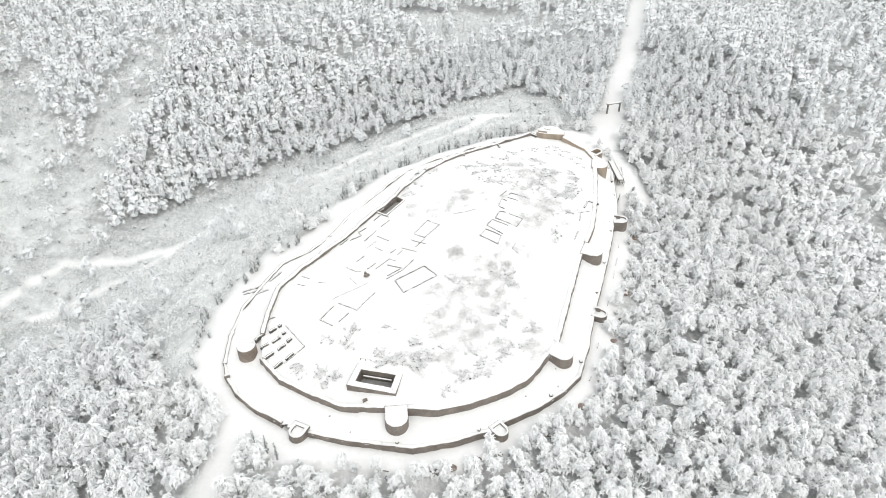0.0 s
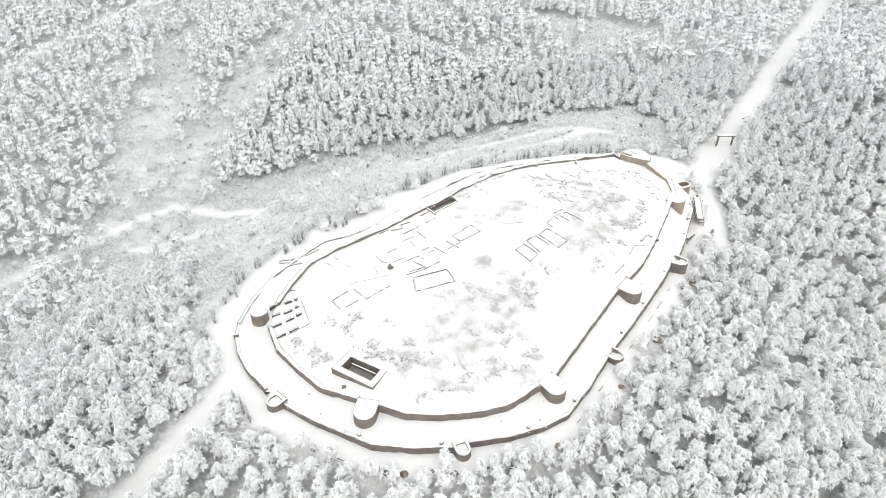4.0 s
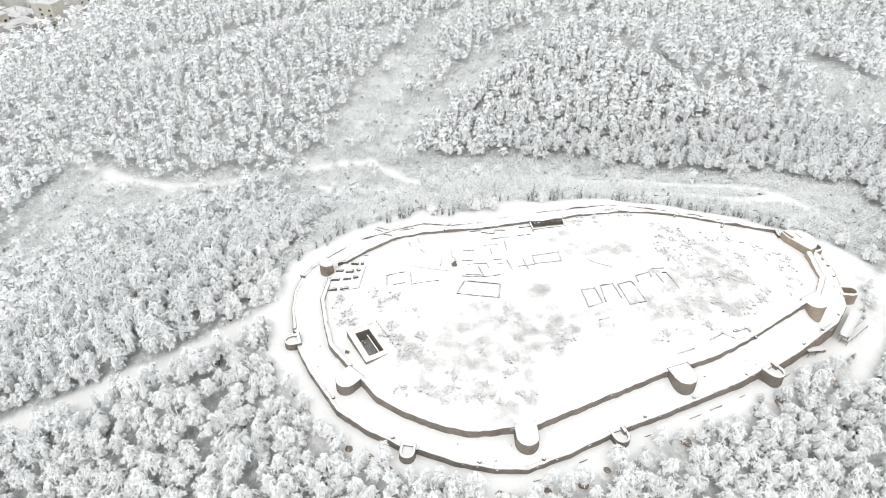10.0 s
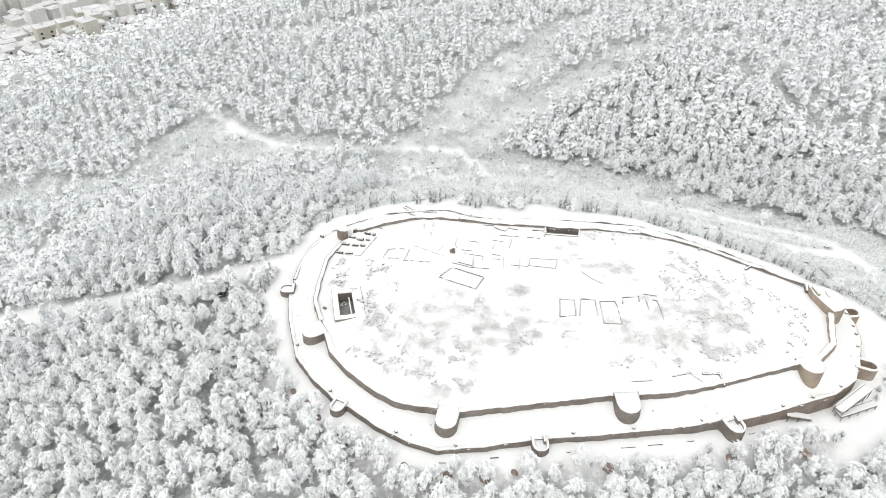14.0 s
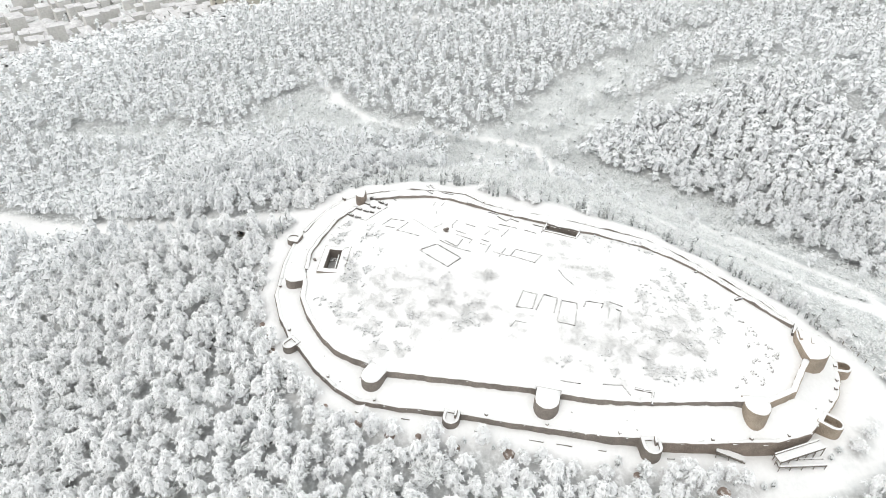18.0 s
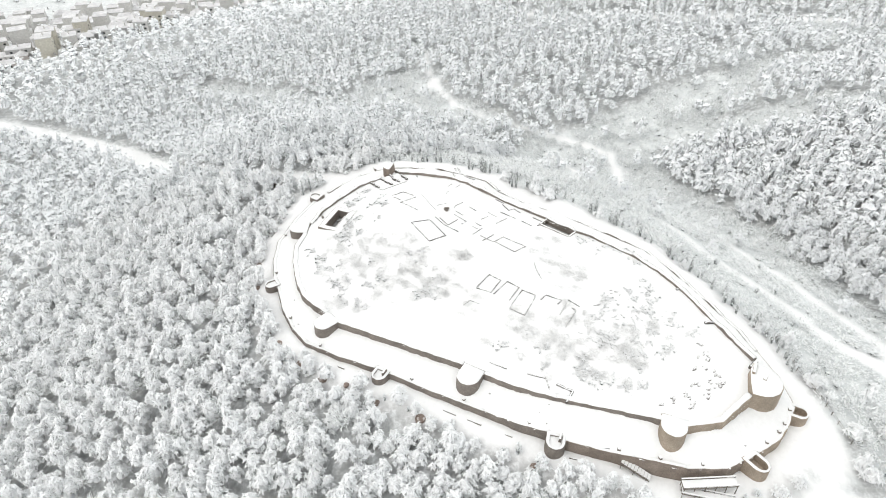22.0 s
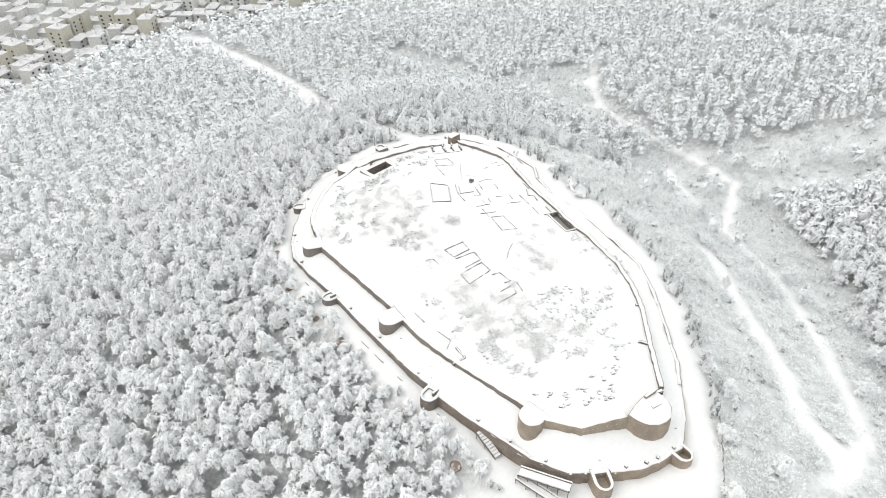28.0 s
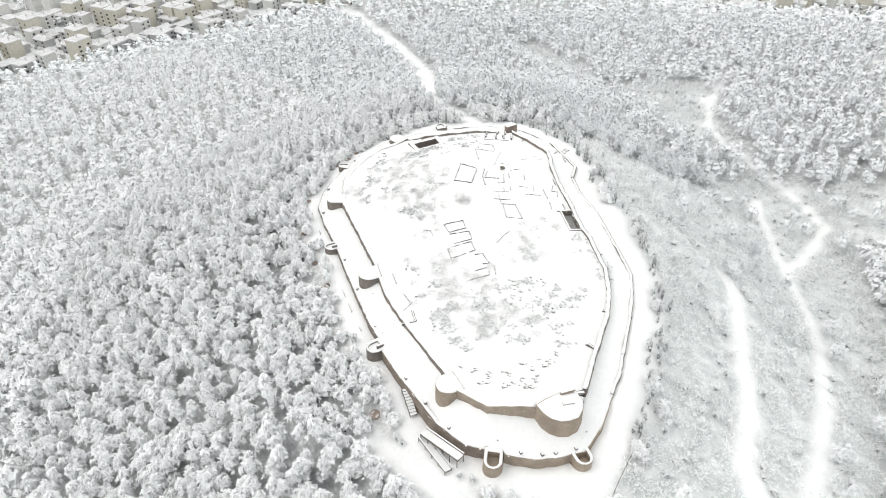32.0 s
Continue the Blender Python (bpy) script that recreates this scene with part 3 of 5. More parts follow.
for x, y, turn, long, high in ((33.6, 200.6, -22, 3.0, 0.7), (35.4, 202.6, -28, 2.4, 0.3)):
    ob = thing("wall_stub", pose(x, y, 1.6, 0, 0, turn), "broken stone wall stub under snow on the gate tower", "wall", "wall stubs")
    bm = bmesh.new()
    box(bm, -long / 2, -0.3, -0.6, long / 2, 0.3, high, 0, 0.09, random.Random(int(x * 7)))
    part("masonry", bm, PALESTONE, ob)
    bm = bmesh.new()
    box(bm, -long / 2 + 0.06, -0.26, high + 0.02, long / 2 - 0.06, 0.26, high + 0.22, 0, 0.05, random.Random(int(y * 7)))
    part("snow_cap", bm, CAP, ob)


# ---- trees ----
def shard(base, way, length, width, droop, flat):
    """One tapering snow-laden spray of needles: three places."""
    side = np.cross(way, (0, 0, 1.0))
    side /= np.linalg.norm(side) + 1e-6
    side = side * math.cos(flat) + np.array((0, 0, math.sin(flat)))
    return [base + side * width, base - side * width, base + way * length - np.array((0, 0, droop))]


def lump(seed, rings, around, top, foot, rough):
    """A lumpy closed dome of triangles, one unit in radius."""
    rng = np.random.RandomState(seed)
    V, Fc = [np.array((0, 0, top))], []
    ph = rng.uniform(0, 6.28, 4)
    for i in range(1, rings + 1):
        s = i / rings
        r = math.sin(min(1.0, s * 1.15) * 1.5708) if s < 0.87 else 1.0 - 1.2 * (s - 0.87)
        z = foot + (top - foot) * math.cos(s * 1.5708)
        for k in range(around):
            a = (k + 0.5 * (i % 2)) * 6.283 / around
            q = 1 + rough * (math.sin(3 * a + ph[0] + 2 * s) + math.sin(5 * a + ph[1]) * 0.6) + rng.uniform(-rough, rough)
            V.append(np.array((r * q * math.cos(a), r * q * math.sin(a), z + rng.uniform(-rough, rough) * 0.7)))
    for k in range(around):
        Fc.append((0, 1 + k, 1 + (k + 1) % around))
    for i in range(rings - 1):
        for k in range(around):
            a, b = 1 + i * around + k, 1 + i * around + (k + 1) % around
            c, d = a + around, b + around
            if i % 2 == 0:
                Fc += [(a, c, b), (b, c, d)]
            else:
                Fc += [(a, c, d), (a, d, b)]
    return V, Fc


def pine_crown(seed, boughs, fan, tall, core=3, finger=1.0):
    """Bunches of needle sprays hanging round a slim heart, about one unit in radius; tall: 0 a rounded dome, 1 a cone."""
    rng = np.random.RandomState(seed)
    lean = rng.uniform(-0.15, 0.15, 2)
    cv, cf = lump(seed + 500, core, 2 * core + 1, 1.9 if tall > 0.5 else 1.15, 0.0, 0.14)
    wide = 0.42 if tall > 0.5 else 0.60
    V = [c * np.array((wide, wide, 1)) for c in cv]
    Fc = list(cf)
    for i in range(boughs):
        s = (i + rng.uniform(0.2, 0.8)) / boughs
        a = i * 2.39996 + rng.uniform(-0.4, 0.4)
        if tall > 0.5:
            z, r = 0.30 + 2.05 * (1 - s) ** 0.9, 0.05 + 0.64 * s ** 0.85
        else:
            el = math.acos(1 - 1.2 * s)
            z, r = 0.40 + 0.95 * math.cos(el), 0.68 * math.sin(el)
        r *= rng.uniform(0.75, 1.2) * (1 + 0.2 * math.sin(2 * a + seed))
        heart = np.array((lean[0] * z + r * math.cos(a), lean[1] * z + r * math.sin(a), z + rng.uniform(-0.12, 0.12)))
        bunch = rng.uniform(0.75, 1.3)
        for k in range(fan):
            b = a + rng.uniform(-2.2, 2.2) * (1.4 if s < 0.2 else 1.0)
            way = np.array((math.cos(b), math.sin(b), rng.uniform(-0.7, 0.35)))
            way /= np.linalg.norm(way)
            base = heart + np.array((rng.uniform(-0.16, 0.16), rng.uniform(-0.16, 0.16), rng.uniform(-0.04, 0.18))) * bunch
            Fc.append((len(V), len(V) + 1, len(V) + 2))
            V += shard(base, way, rng.uniform(0.20, 0.40) * bunch * finger ** 0.5, rng.uniform(0.045, 0.09) * bunch * finger, rng.uniform(0.04, 0.26) * bunch, rng.uniform(-0.5, 0.5))
    return np.array(V), np.array(Fc)


def trunk_mesh(height, radius):
    bm = bmesh.new()
    rings = []
    for z, s in ((-0.6, 1.25), (height * 0.4, 0.9), (height * 0.85, 0.45)):
        rings.append([bm.verts.new((radius * s * math.cos(k * 1.0472), radius * s * math.sin(k * 1.0472), z)) for k in range(6)])
    for lo, hi in zip(rings, rings[1:]):
        for k in range(6):
            bm.faces.new((lo[k], lo[(k + 1) % 6], hi[(k + 1) % 6], hi[k]))
    me = bpy.data.meshes.new("trunk")
    bm.to_mesh(me)
    bm.free()
    me.materials.append(BARK)
    return me


def scatter(rng, x0, y0, x1, y1, step):
    nx, ny = int((x1 - x0) / step), int((y1 - y0) / step)
    X, Y = np.meshgrid(np.arange(nx), np.arange(ny))
    X = x0 + (X + 0.5 * (Y % 2) + rng.uniform(-0.42, 0.42, X.shape)) * step
    Y = y0 + (Y + rng.uniform(-0.42, 0.42, Y.shape)) * step
    return X.ravel(), Y.ravel()


def stamp(name, protos, x, y, z, scale, zscale, rng, mat, label, category):
    """Many copies of a few shapes joined into one mesh."""
    pick = rng.randint(0, len(protos), len(x))
    ang = rng.uniform(0, 6.283, len(x))
    cos, fcs, base = [], [], 0
    for k, (V, Fc) in enumerate(protos):
        w = np.where(pick == k)[0]
        if not len(w):
            continue
        c, s = np.cos(ang[w])[:, None], np.sin(ang[w])[:, None]
        P = np.empty((len(w), len(V), 3), np.float32)
        P[..., 0] = (V[:, 0] * c - V[:, 1] * s) * scale[w][:, None] + x[w][:, None]
        P[..., 1] = (V[:, 0] * s + V[:, 1] * c) * scale[w][:, None] + y[w][:, None]
        P[..., 2] = V[:, 2] * zscale[w][:, None] + z[w][:, None]
        cos.append(P.reshape(-1, 3))
        fcs.append((Fc[None] + (np.arange(len(w)) * len(V))[:, None, None] + base).reshape(-1, Fc.shape[1]))
        base += len(w) * len(V)
    ob = raw_mesh(name, np.concatenate(cos), np.concatenate(fcs), mat)
    return tagged(ob, label, category, kind="stuff")


def wall_gap(x, y):
    d = to_line(OUT, x, y, True)
    return np.where(inside(OUT, x, y), -d, d)


def wooded(x, y):
    """How thickly pines stand: 0 none, 1 closed forest."""
    gap = wall_gap(x, y)
    near = np.where((np.asarray(x) > -22) & (np.asarray(y) < 178), 3.3, 5.3)
    w = np.clip((gap - near - 1.0 * waves(x, y, 20, 11)) / 2, 0, 1)
    w = w * np.clip((road_gap(x, y) - 0.6) / 1.5, 0, 1)
    w = w * np.where(in_brush(x, y), np.where(np.asarray(x) < -118, 0.14, 0.04), 1.0)
    thin = waves(x, y, 80, 21) + 0.5 * waves(x, y, 33, 23)
    west = (np.asarray(x) < -100) | (np.asarray(y) > 262)
    w = w * np.where(west, np.clip(1.3 - 0.62 * np.clip(thin, 0, 1.4), 0.25, 1.0), 0.97)
    return w * np.where(in_town(x, y), 0.04, 1.0)


co = np.empty(len(ground.data.vertices) * 3)
ground.data.vertices.foreach_get("co", co)
gx, gy = co[0::3], co[1::3]
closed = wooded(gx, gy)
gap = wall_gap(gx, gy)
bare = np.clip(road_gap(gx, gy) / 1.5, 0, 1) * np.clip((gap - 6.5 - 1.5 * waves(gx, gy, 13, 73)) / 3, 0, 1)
# the second mask puts needles and the trees' shade into the ground colour
for name, amount in (("cover", bare * np.where(in_town(gx, gy), 0.9, 1.0)), ("litter_shade", np.clip((closed - 0.45) / 0.3, 0, 1) * np.clip((gap - 4.2) / 2, 0, 1) * np.where(gx < -70, 0.5, 0.55))):
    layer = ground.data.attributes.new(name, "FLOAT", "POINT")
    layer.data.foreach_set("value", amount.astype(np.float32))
ROUND = [pine_crown(s, 18, 19, 0.0, 3, 0.9) for s in range(5)] + [pine_crown(20 + s, 18, 19, 1.0, 3, 0.9) for s in range(5)]
CONES = [pine_crown(30 + s, 16, 17, 1.0, 3, 0.95) for s in range(4)] + [pine_crown(36 + s, 16, 17, 0.0, 3, 0.95) for s in range(4)]
MID = [pine_crown(40 + s, 8, 8, float(s % 4 == 0), 2, 1.35) for s in range(8)]
FAR = [pine_crown(60 + s, 5, 3, float(s % 2), 2, 2.3) for s in range(4)]
rng = np.random.RandomState(5)
x, y = scatter(rng, -130, 0, 150, 300, 3.4)
ok = rng.uniform(size=len(x)) < wooded(x, y)
x, y = x[ok], y[ok]
gap = wall_gap(x, y)
z = ground_z(x, y)
size = rng.uniform(1.75, 2.75, len(x)) * np.where(gap < 8, 0.9, 1.0) * np.where(x < -60, 1.1, 1.0)
high = rng.uniform(1.6, 4.2, len(x)) * np.where(gap < 12, 0.4, 1.0)
edge = np.argsort(gap)[:300]
single = np.zeros(len(x), bool)
single[edge] = True
close = ~single & (gap < np.where(y < 150, 85, np.where(y > 215, 92, 62)))
west = close & ((x < -45) | (y > 225))
east = close & ~west
stamp("pine_wood_near", ROUND, x[east], y[east], (z + high)[east], size[east], size[east], rng, PINE, "dense pine wood with boughs weighed down by fresh snow", "forest")
stamp("pine_wood_west", CONES, x[west], y[west], (z + high)[west] - 0.8, size[west], size[west] * 1.12, rng, DUSTED, "separate tall pines with snow tiers on the west hillside", "forest")
crowns = []
for k, (V, Fc) in enumerate(ROUND):
    ob = raw_mesh("crown", V, Fc, PINE)
    crowns.append(ob.data)
    bpy.data.objects.remove(ob)
stem = trunk_mesh(1.0, 0.055)
for i in edge:
    t = thing("pine_tree", pose(x[i], y[i], z[i], 0, 0, rng.uniform(0, 360)), "snow-laden pine at the forest edge below the castle wall", "tree", "pines at the forest edge")
    s = float(size[i])
    tr = new("trunk", stem)
    tr.parent, tr.scale = t, (3 + s, 3 + s, float(0.25 * high[i] + 1.2 * s))
    cr = new("crown", crowns[rng.randint(0, len(crowns))])
    cr.parent, cr.location, cr.scale = t, (0, 0, float(high[i]) * 0.25), (s, s, s)
mid = ~single & ~close
xm, ym, zm, sm = x[mid], y[mid], (z + high)[mid], size[mid]
x, y = scatter(rng, -420, -260, 260, 480, 4.6)
box_out = (x < -130) | (x > 150) | (y < 0) | (y > 300)
ok = (rng.uniform(size=len(x)) < wooded(x, y)) & box_out & (np.hypot(x, y - 140) < 330)
x, y = x[ok], y[ok]
z = ground_z(x, y) + rng.uniform(2.5, 5.0, len(x))
size = rng.uniform(1.9, 3.2, len(x))
x, y, z, size = np.concatenate([x, xm]), np.concatenate([y, ym]), np.concatenate([z, zm]), np.concatenate([size, sm * 1.15])
west = (x < -45) | (y > 225)
east = ~west
stamp("pine_wood", MID, x[east], y[east], (z - 1.0)[east], size[east], size[east] * 1.1, rng, PINE, "snow-covered pine wood on the slopes round the castle", "forest")
stamp("pine_wood_beyond", MID, x[west], y[west], (z - 0.6)[west], size[west] * 1.05, size[west] * 1.2, rng, DUSTED, "snow-dusted pine wood on the hills beyond the castle", "forest")
x, y = scatter(rng, -760, -420, 420, 900, 7.6)
ok = (rng.uniform(size=len(x)) < wooded(x, y)) & ((np.hypot(x, y - 140) >= 330) | (x >= 210)) & (np.hypot(x, y - 140) < 780) & ((x < 200) | (y > 250))
x, y = x[ok], y[ok]
z = ground_z(x, y) + rng.uniform(2.0, 4.5, len(x))
size = rng.uniform(3.2, 5.0, len(x))
stamp("far_pine_wood", FAR, x, y, z, size, size * 0.7, rng, DUSTED, "distant snow-dusted pine forest on the hills", "forest")


# ---- brush ----
def twig_clump(seed, n, wide=1.0):
    r = np.random.RandomState(seed)
    V, Fc = [], []
    for i in range(n):
        a, e = r.uniform(0, 6.283), r.uniform(0.25, 1.4)
        d = np.array((math.cos(a) * math.cos(e), math.sin(a) * math.cos(e), math.sin(e)))
        b = d * r.uniform(0.1, 0.45)
        t = d * r.uniform(0.75, 1.1)
        w = np.array((-math.sin(a), math.cos(a), r.uniform(-0.5, 0.5))) * r.uniform(0.08, 0.2) * wide
        V += [b - w * 0.4, b + w * 0.4, t + w, t - w]
        Fc.append((len(V) - 4, len(V) - 3, len(V) - 2, len(V) - 1))
    return np.array(V), np.array(Fc)


def twig_haze(seed, n, thin, low=0.75, reach=1.0):
    """Fine frosted twigs filling a dome, one unit in radius."""
    r = np.random.RandomState(seed)
    V, Fc = [], []
    for i in range(n):
        a, e, q = r.uniform(0, 6.283), math.asin(r.uniform(0.0, 1.0)), r.uniform(0.2, 1.0) ** 0.5
        q *= 1 + 0.25 * math.sin(3 * a + seed)
        c = np.array((math.cos(a) * math.cos(e) * q, math.sin(a) * math.cos(e) * q, math.sin(e) * q * low / 0.75))
        d = c + r.uniform(-0.45, 0.45, 3)
        d = d / (np.linalg.norm(d) + 1e-6) * r.uniform(0.14, 0.30) * reach
        w = np.cross(d, r.uniform(-1, 1, 3))
        w = w / (np.linalg.norm(w) + 1e-6) * thin * r.uniform(0.7, 1.5)
        V += [c - d - w, c - d + w, c + d]
        Fc.append((len(V) - 3, len(V) - 2, len(V) - 1))
    return np.array(V), np.array(Fc)


TWIGS = [twig_clump(s, 13, 1.25) for s in range(6)]
HAZE = [twig_haze(800 + s, 88, 0.045, 0.85, 0.6) for s in range(6)]
TREE_HAZE = [twig_haze(820 + s, 200, 0.04) for s in range(4)]
x, y = scatter(rng, -225, -60, 80, 350, 2.45)
keep = in_brush(x, y) & (wall_gap(x, y) > 8) & (road_gap(x, y) > 0.8) & (rng.uniform(size=len(x)) < 0.85 + 0.3 * waves(x, y, 24, 77))
x, y = x[keep], y[keep]
size = rng.uniform(1.3, 2.9, len(x)) * (1 + 0.25 * waves(x, y, 30, 79))
stamp("frosted_brush", HAZE, x, y, ground_z(x, y) - 0.15, size, size * rng.uniform(0.75, 1.25, len(x)), rng, FROST, "leafless frosted brush covering the slope west of the castle", "brush")
clump = rng.uniform(size=len(x)) < 0.24 + 0.24 * waves(x, y, 15, 87)
size = rng.uniform(0.6, 1.5, len(x))
stamp("frosted_evergreens", MID, x[clump], y[clump], (ground_z(x, y) - 0.3)[clump], size[clump], size[clump] * 0.9, rng, DARKPINE, "small dark evergreen bushes speckled with snow on the west slope", "brush")
x, y = scatter(rng, -300, -110, 90, 350, 3.9)
keep = ~in_brush(x, y) & (wall_gap(x, y) > 6.5) & (road_gap(x, y) > 0.3) & ((x < -45) | (y > 235)) & (rng.uniform(size=len(x)) < np.where(wooded(x, y) < 0.75, 0.95, 0.3))
x, y = x[keep], y[keep]
size = rng.uniform(1.7, 3.1, len(x))
stamp("frosted_scrub", HAZE, x, y, ground_z(x, y) - 0.2, size, size * 0.8, rng, FROST, "frosted leafless undergrowth between the pines", "brush")
# bare frosted broadleaf trees standing among the eastern pines
x, y = scatter(rng, -40, 0, 150, 260, 9.0)
keep = (wall_gap(x, y) > 9) & (road_gap(x, y) > 3) & ~in_brush(x, y) & (rng.uniform(size=len(x)) < 0.30 + 0.3 * waves(x, y, 40, 85))
x, y = x[keep], y[keep]
size = rng.uniform(1.6, 2.6, len(x))
lift = ground_z(x, y) + rng.uniform(3.4, 5.0, len(x))
stamp("frosted_broadleaf_trees", TREE_HAZE, x, y, lift - 1.5, size * 1.1, size * 1.6, rng, FROST, "leafless broadleaf trees white with frost among the pines", "forest")

# ---- young conifers along the west wall, cypresses, lone bushes ----
def place(x, y, on):
    return float(on(np.array([float(x)]), np.array([float(y)]))[0])


rnd = random.Random(11)
spruce_meshes = []
for s in range(4):
    V, Fc = pine_crown(90 + s, 13, 13, 1.0, 3, 1.2)
    ob = raw_mesh("crown", V, Fc, DARKPINE)
    spruce_meshes.append(ob.data)
    bpy.data.objects.remove(ob)


def young_tree(x, y, s, tall, label, group, on=ground_z, name="young_conifer"):
    t = thing(name, pose(x, y, place(x, y, on) - 0.05, 0, 0, rnd.uniform(0, 360)), label, "tree", group)
    tr = new("trunk", stem)
    tr.parent, tr.scale = t, (1.5 * s, 1.5 * s, 1.5 * tall)
    cr = new("crown", rnd.choice(spruce_meshes))
    cr.parent, cr.scale = t, (s, s, tall)
    return t


def offset_ring(i, s, d):
    p, q = OUTER[i], OUTER[(i + 1) % len(OUTER)]
    dx, dy = q[0] - p[0], q[1] - p[1]
    n = math.hypot(dx, dy)
    return p[0] + dx * s + dy / n * d, p[1] + dy * s - dx / n * d


for i in range(28, 46):
    p, q = OUTER[i], OUTER[i + 1]
    n = max(1, int(math.hypot(q[0] - p[0], q[1] - p[1]) / 1.2))
    for k in range(n):
        if rnd.random() < 0.72 + 0.3 * math.sin(i * 1.7 + k):
            x, y = offset_ring(i, (k + rnd.random()) / n, rnd.uniform(5.0, 9.5))
            s = rnd.uniform(0.6, 1.3)
            young_tree(x, y, s, s * rnd.uniform(1.2, 2.0), "small dark conifer dusted with snow beside the west wall", "conifers along the west wall")
for x, y in ((-33.6, 80.0), (-36.0, 81.6), (-38.6, 83.0)):
    young_tree(x, y, 0.62, 2.3, "slim dark cypress standing above the snowy pines", "cypresses", ground_z, "cypress_tree")
for i in list(range(0, 23)):
    for k in range(3):
        if rnd.random() < 0.6:
            x, y = offset_ring(i, rnd.random(), rnd.uniform(4.6, 7.0))
            s = rnd.uniform(0.6, 1.2)
            young_tree(x, y, s, s * rnd.uniform(0.7, 1.1), "snow-covered young pine on the bank outside the wall", "young pines on the bank")

# ---- shrubs and stones of the courtyard ----
shrub_meshes = []
for s in range(6):
    V, Fc = twig_haze(200 + s, 230, 0.014, 0.6)
    ob = raw_mesh("twigs", V * np.array((1.25, 1.25, 0.8)), Fc, SHRUB)
    shrub_meshes.append(ob.data)
    bpy.data.objects.remove(ob)
low_meshes = []
for s in range(9):
    r = np.random.RandomState(700 + s)
    V, Fc, base = [], [], 0
    for k in range(10):
        v, f = pine_crown(300 + 12 * s + k, 6, 6, 0.0, 2, 1.6)
        q = r.uniform(0.22, 0.62)
        V.append(v * np.array((q, q, 0.8 * q)) + np.array((r.normal(0, 1.0), r.normal(0, 0.8), -0.25 * q)))
        Fc.append(f + base)
        base += len(v)
    ob = raw_mesh("foliage", np.concatenate(V), np.concatenate(Fc), DARKBUSH)
    low_meshes.append(ob.data)
    bpy.data.objects.remove(ob)


def bush(name, meshes, x, y, s, high, label, group):
    ob = new(name, rnd.choice(meshes))
    ob.matrix_world = pose(x, y, place(x, y, court_z) - 0.12, 0, 0, rnd.uniform(0, 360)) @ Matrix.Diagonal((s, s, high, 1))
    return tagged(ob, label, "shrub", group)


# grey leafless shrubs: centre, spread, count, size
THICKETS = [(-5, 103), (0, 112), (2, 108), (5, 120), (8, 111), (9, 116.5), (12.5, 123), (16, 127), (6, 125), (4, 102), (8, 106), (17, 118), (13, 126), (1.4, 117), (12.4, 132), (7, 164), (25, 174), (35, 173), (26, 160),
            (24.5, 149), (19, 138), (-6, 154), (5.8, 160.3), (21, 164), (31.6, 158.6), (27, 154), (28, 162), (31.8, 175), (30.4, 168), (26, 180), (20, 107)]
THICKETS = [(x, y, 3.5, 9, 1.4) for x, y in THICKETS] + [(2.2, 133.8, 1.5, 3, 2.1), (4.5, 135.4, 1.3, 2, 2.0)]
for cx, cy, spread, count, s in THICKETS:
    for k in range(count):
        x, y = rnd.gauss(cx, spread * 0.9), rnd.gauss(cy, spread * 0.9)
        q = s * rnd.uniform(0.7, 1.3)
        bush("bare_shrub", shrub_meshes, x, y, q, q * rnd.uniform(0.5, 0.8), "leafless grey shrub thick with frost in the courtyard", "courtyard shrubs")
co = np.empty(len(court.data.vertices) * 3)
court.data.vertices.foreach_get("co", co)
gx, gy = co[0::3], co[1::3]
amount = np.zeros(len(gx))
for cx, cy, spread, count, s in THICKETS:
    amount = np.maximum(amount, 0.12 * np.exp(-((gx - cx) ** 2 + (gy - cy) ** 2) / (1.0 * spread ** 2)))
amount = np.clip(amount * (0.75 + 0.6 * waves(gx, gy, 3.5, 81)) + 0.03 * waves(gx, gy, 14, 83), 0, 0.9)
layer = court.data.attributes.new("cover", "FLOAT", "POINT")
layer.data.foreach_set("value", amount.astype(np.float32))
# low evergreen clumps poking through the snow
SOUTH_CLUMPS = [(-28.2, 100), (-25.7, 97.7), (-31, 101.6), (-14.1, 101.2), (-10.3, 101.3), (-7.2, 102.9), (-2.6, 101.9), (-7.5, 106.8), (3.6, 123.3), (6.6, 123.4), (11.8, 115.8), (13.8, 113.4), (17.5, 110.7), (20.1, 112.1),
                (4.8, 97.2), (7.6, 97), (8.8, 98.7), (9.7, 101.1), (11.8, 102.3), (13.1, 103.3), (15.1, 104.5), (16.9, 106.4), (18.1, 107.4), (12.1, 129.5), (14.7, 129), (16.3, 125.4), (18.5, 129.6)]
NORTH_CLUMPS = [(37.8, 165.6), (38.1, 168.1), (38, 170.5), (40.4, 173.5), (40.3, 177.2), (32.9, 164.7), (28.4, 169.1), (26.7, 170.1), (32.1, 174.6), (33.5, 176.4), (26.7, 176.1), (22, 173.3), (17.2, 169.5), (13.5, 170), (17, 176.7), (17.1, 177.9),
                (13.3, 181.3), (5.1, 181.2), (8.1, 182.3), (18.3, 182.1), (19.8, 184.2), (17.2, 187), (24.3, 181), (31.1, 182.2), (21.9, 189.6), (10.7, 177.1), (30, 147.5), (36.5, 157), (26.1, 154.2), (32.1, 156.3), (-5.7, 169), (-8, 174.3), (20, 168.2), (14.2, 170.5)]
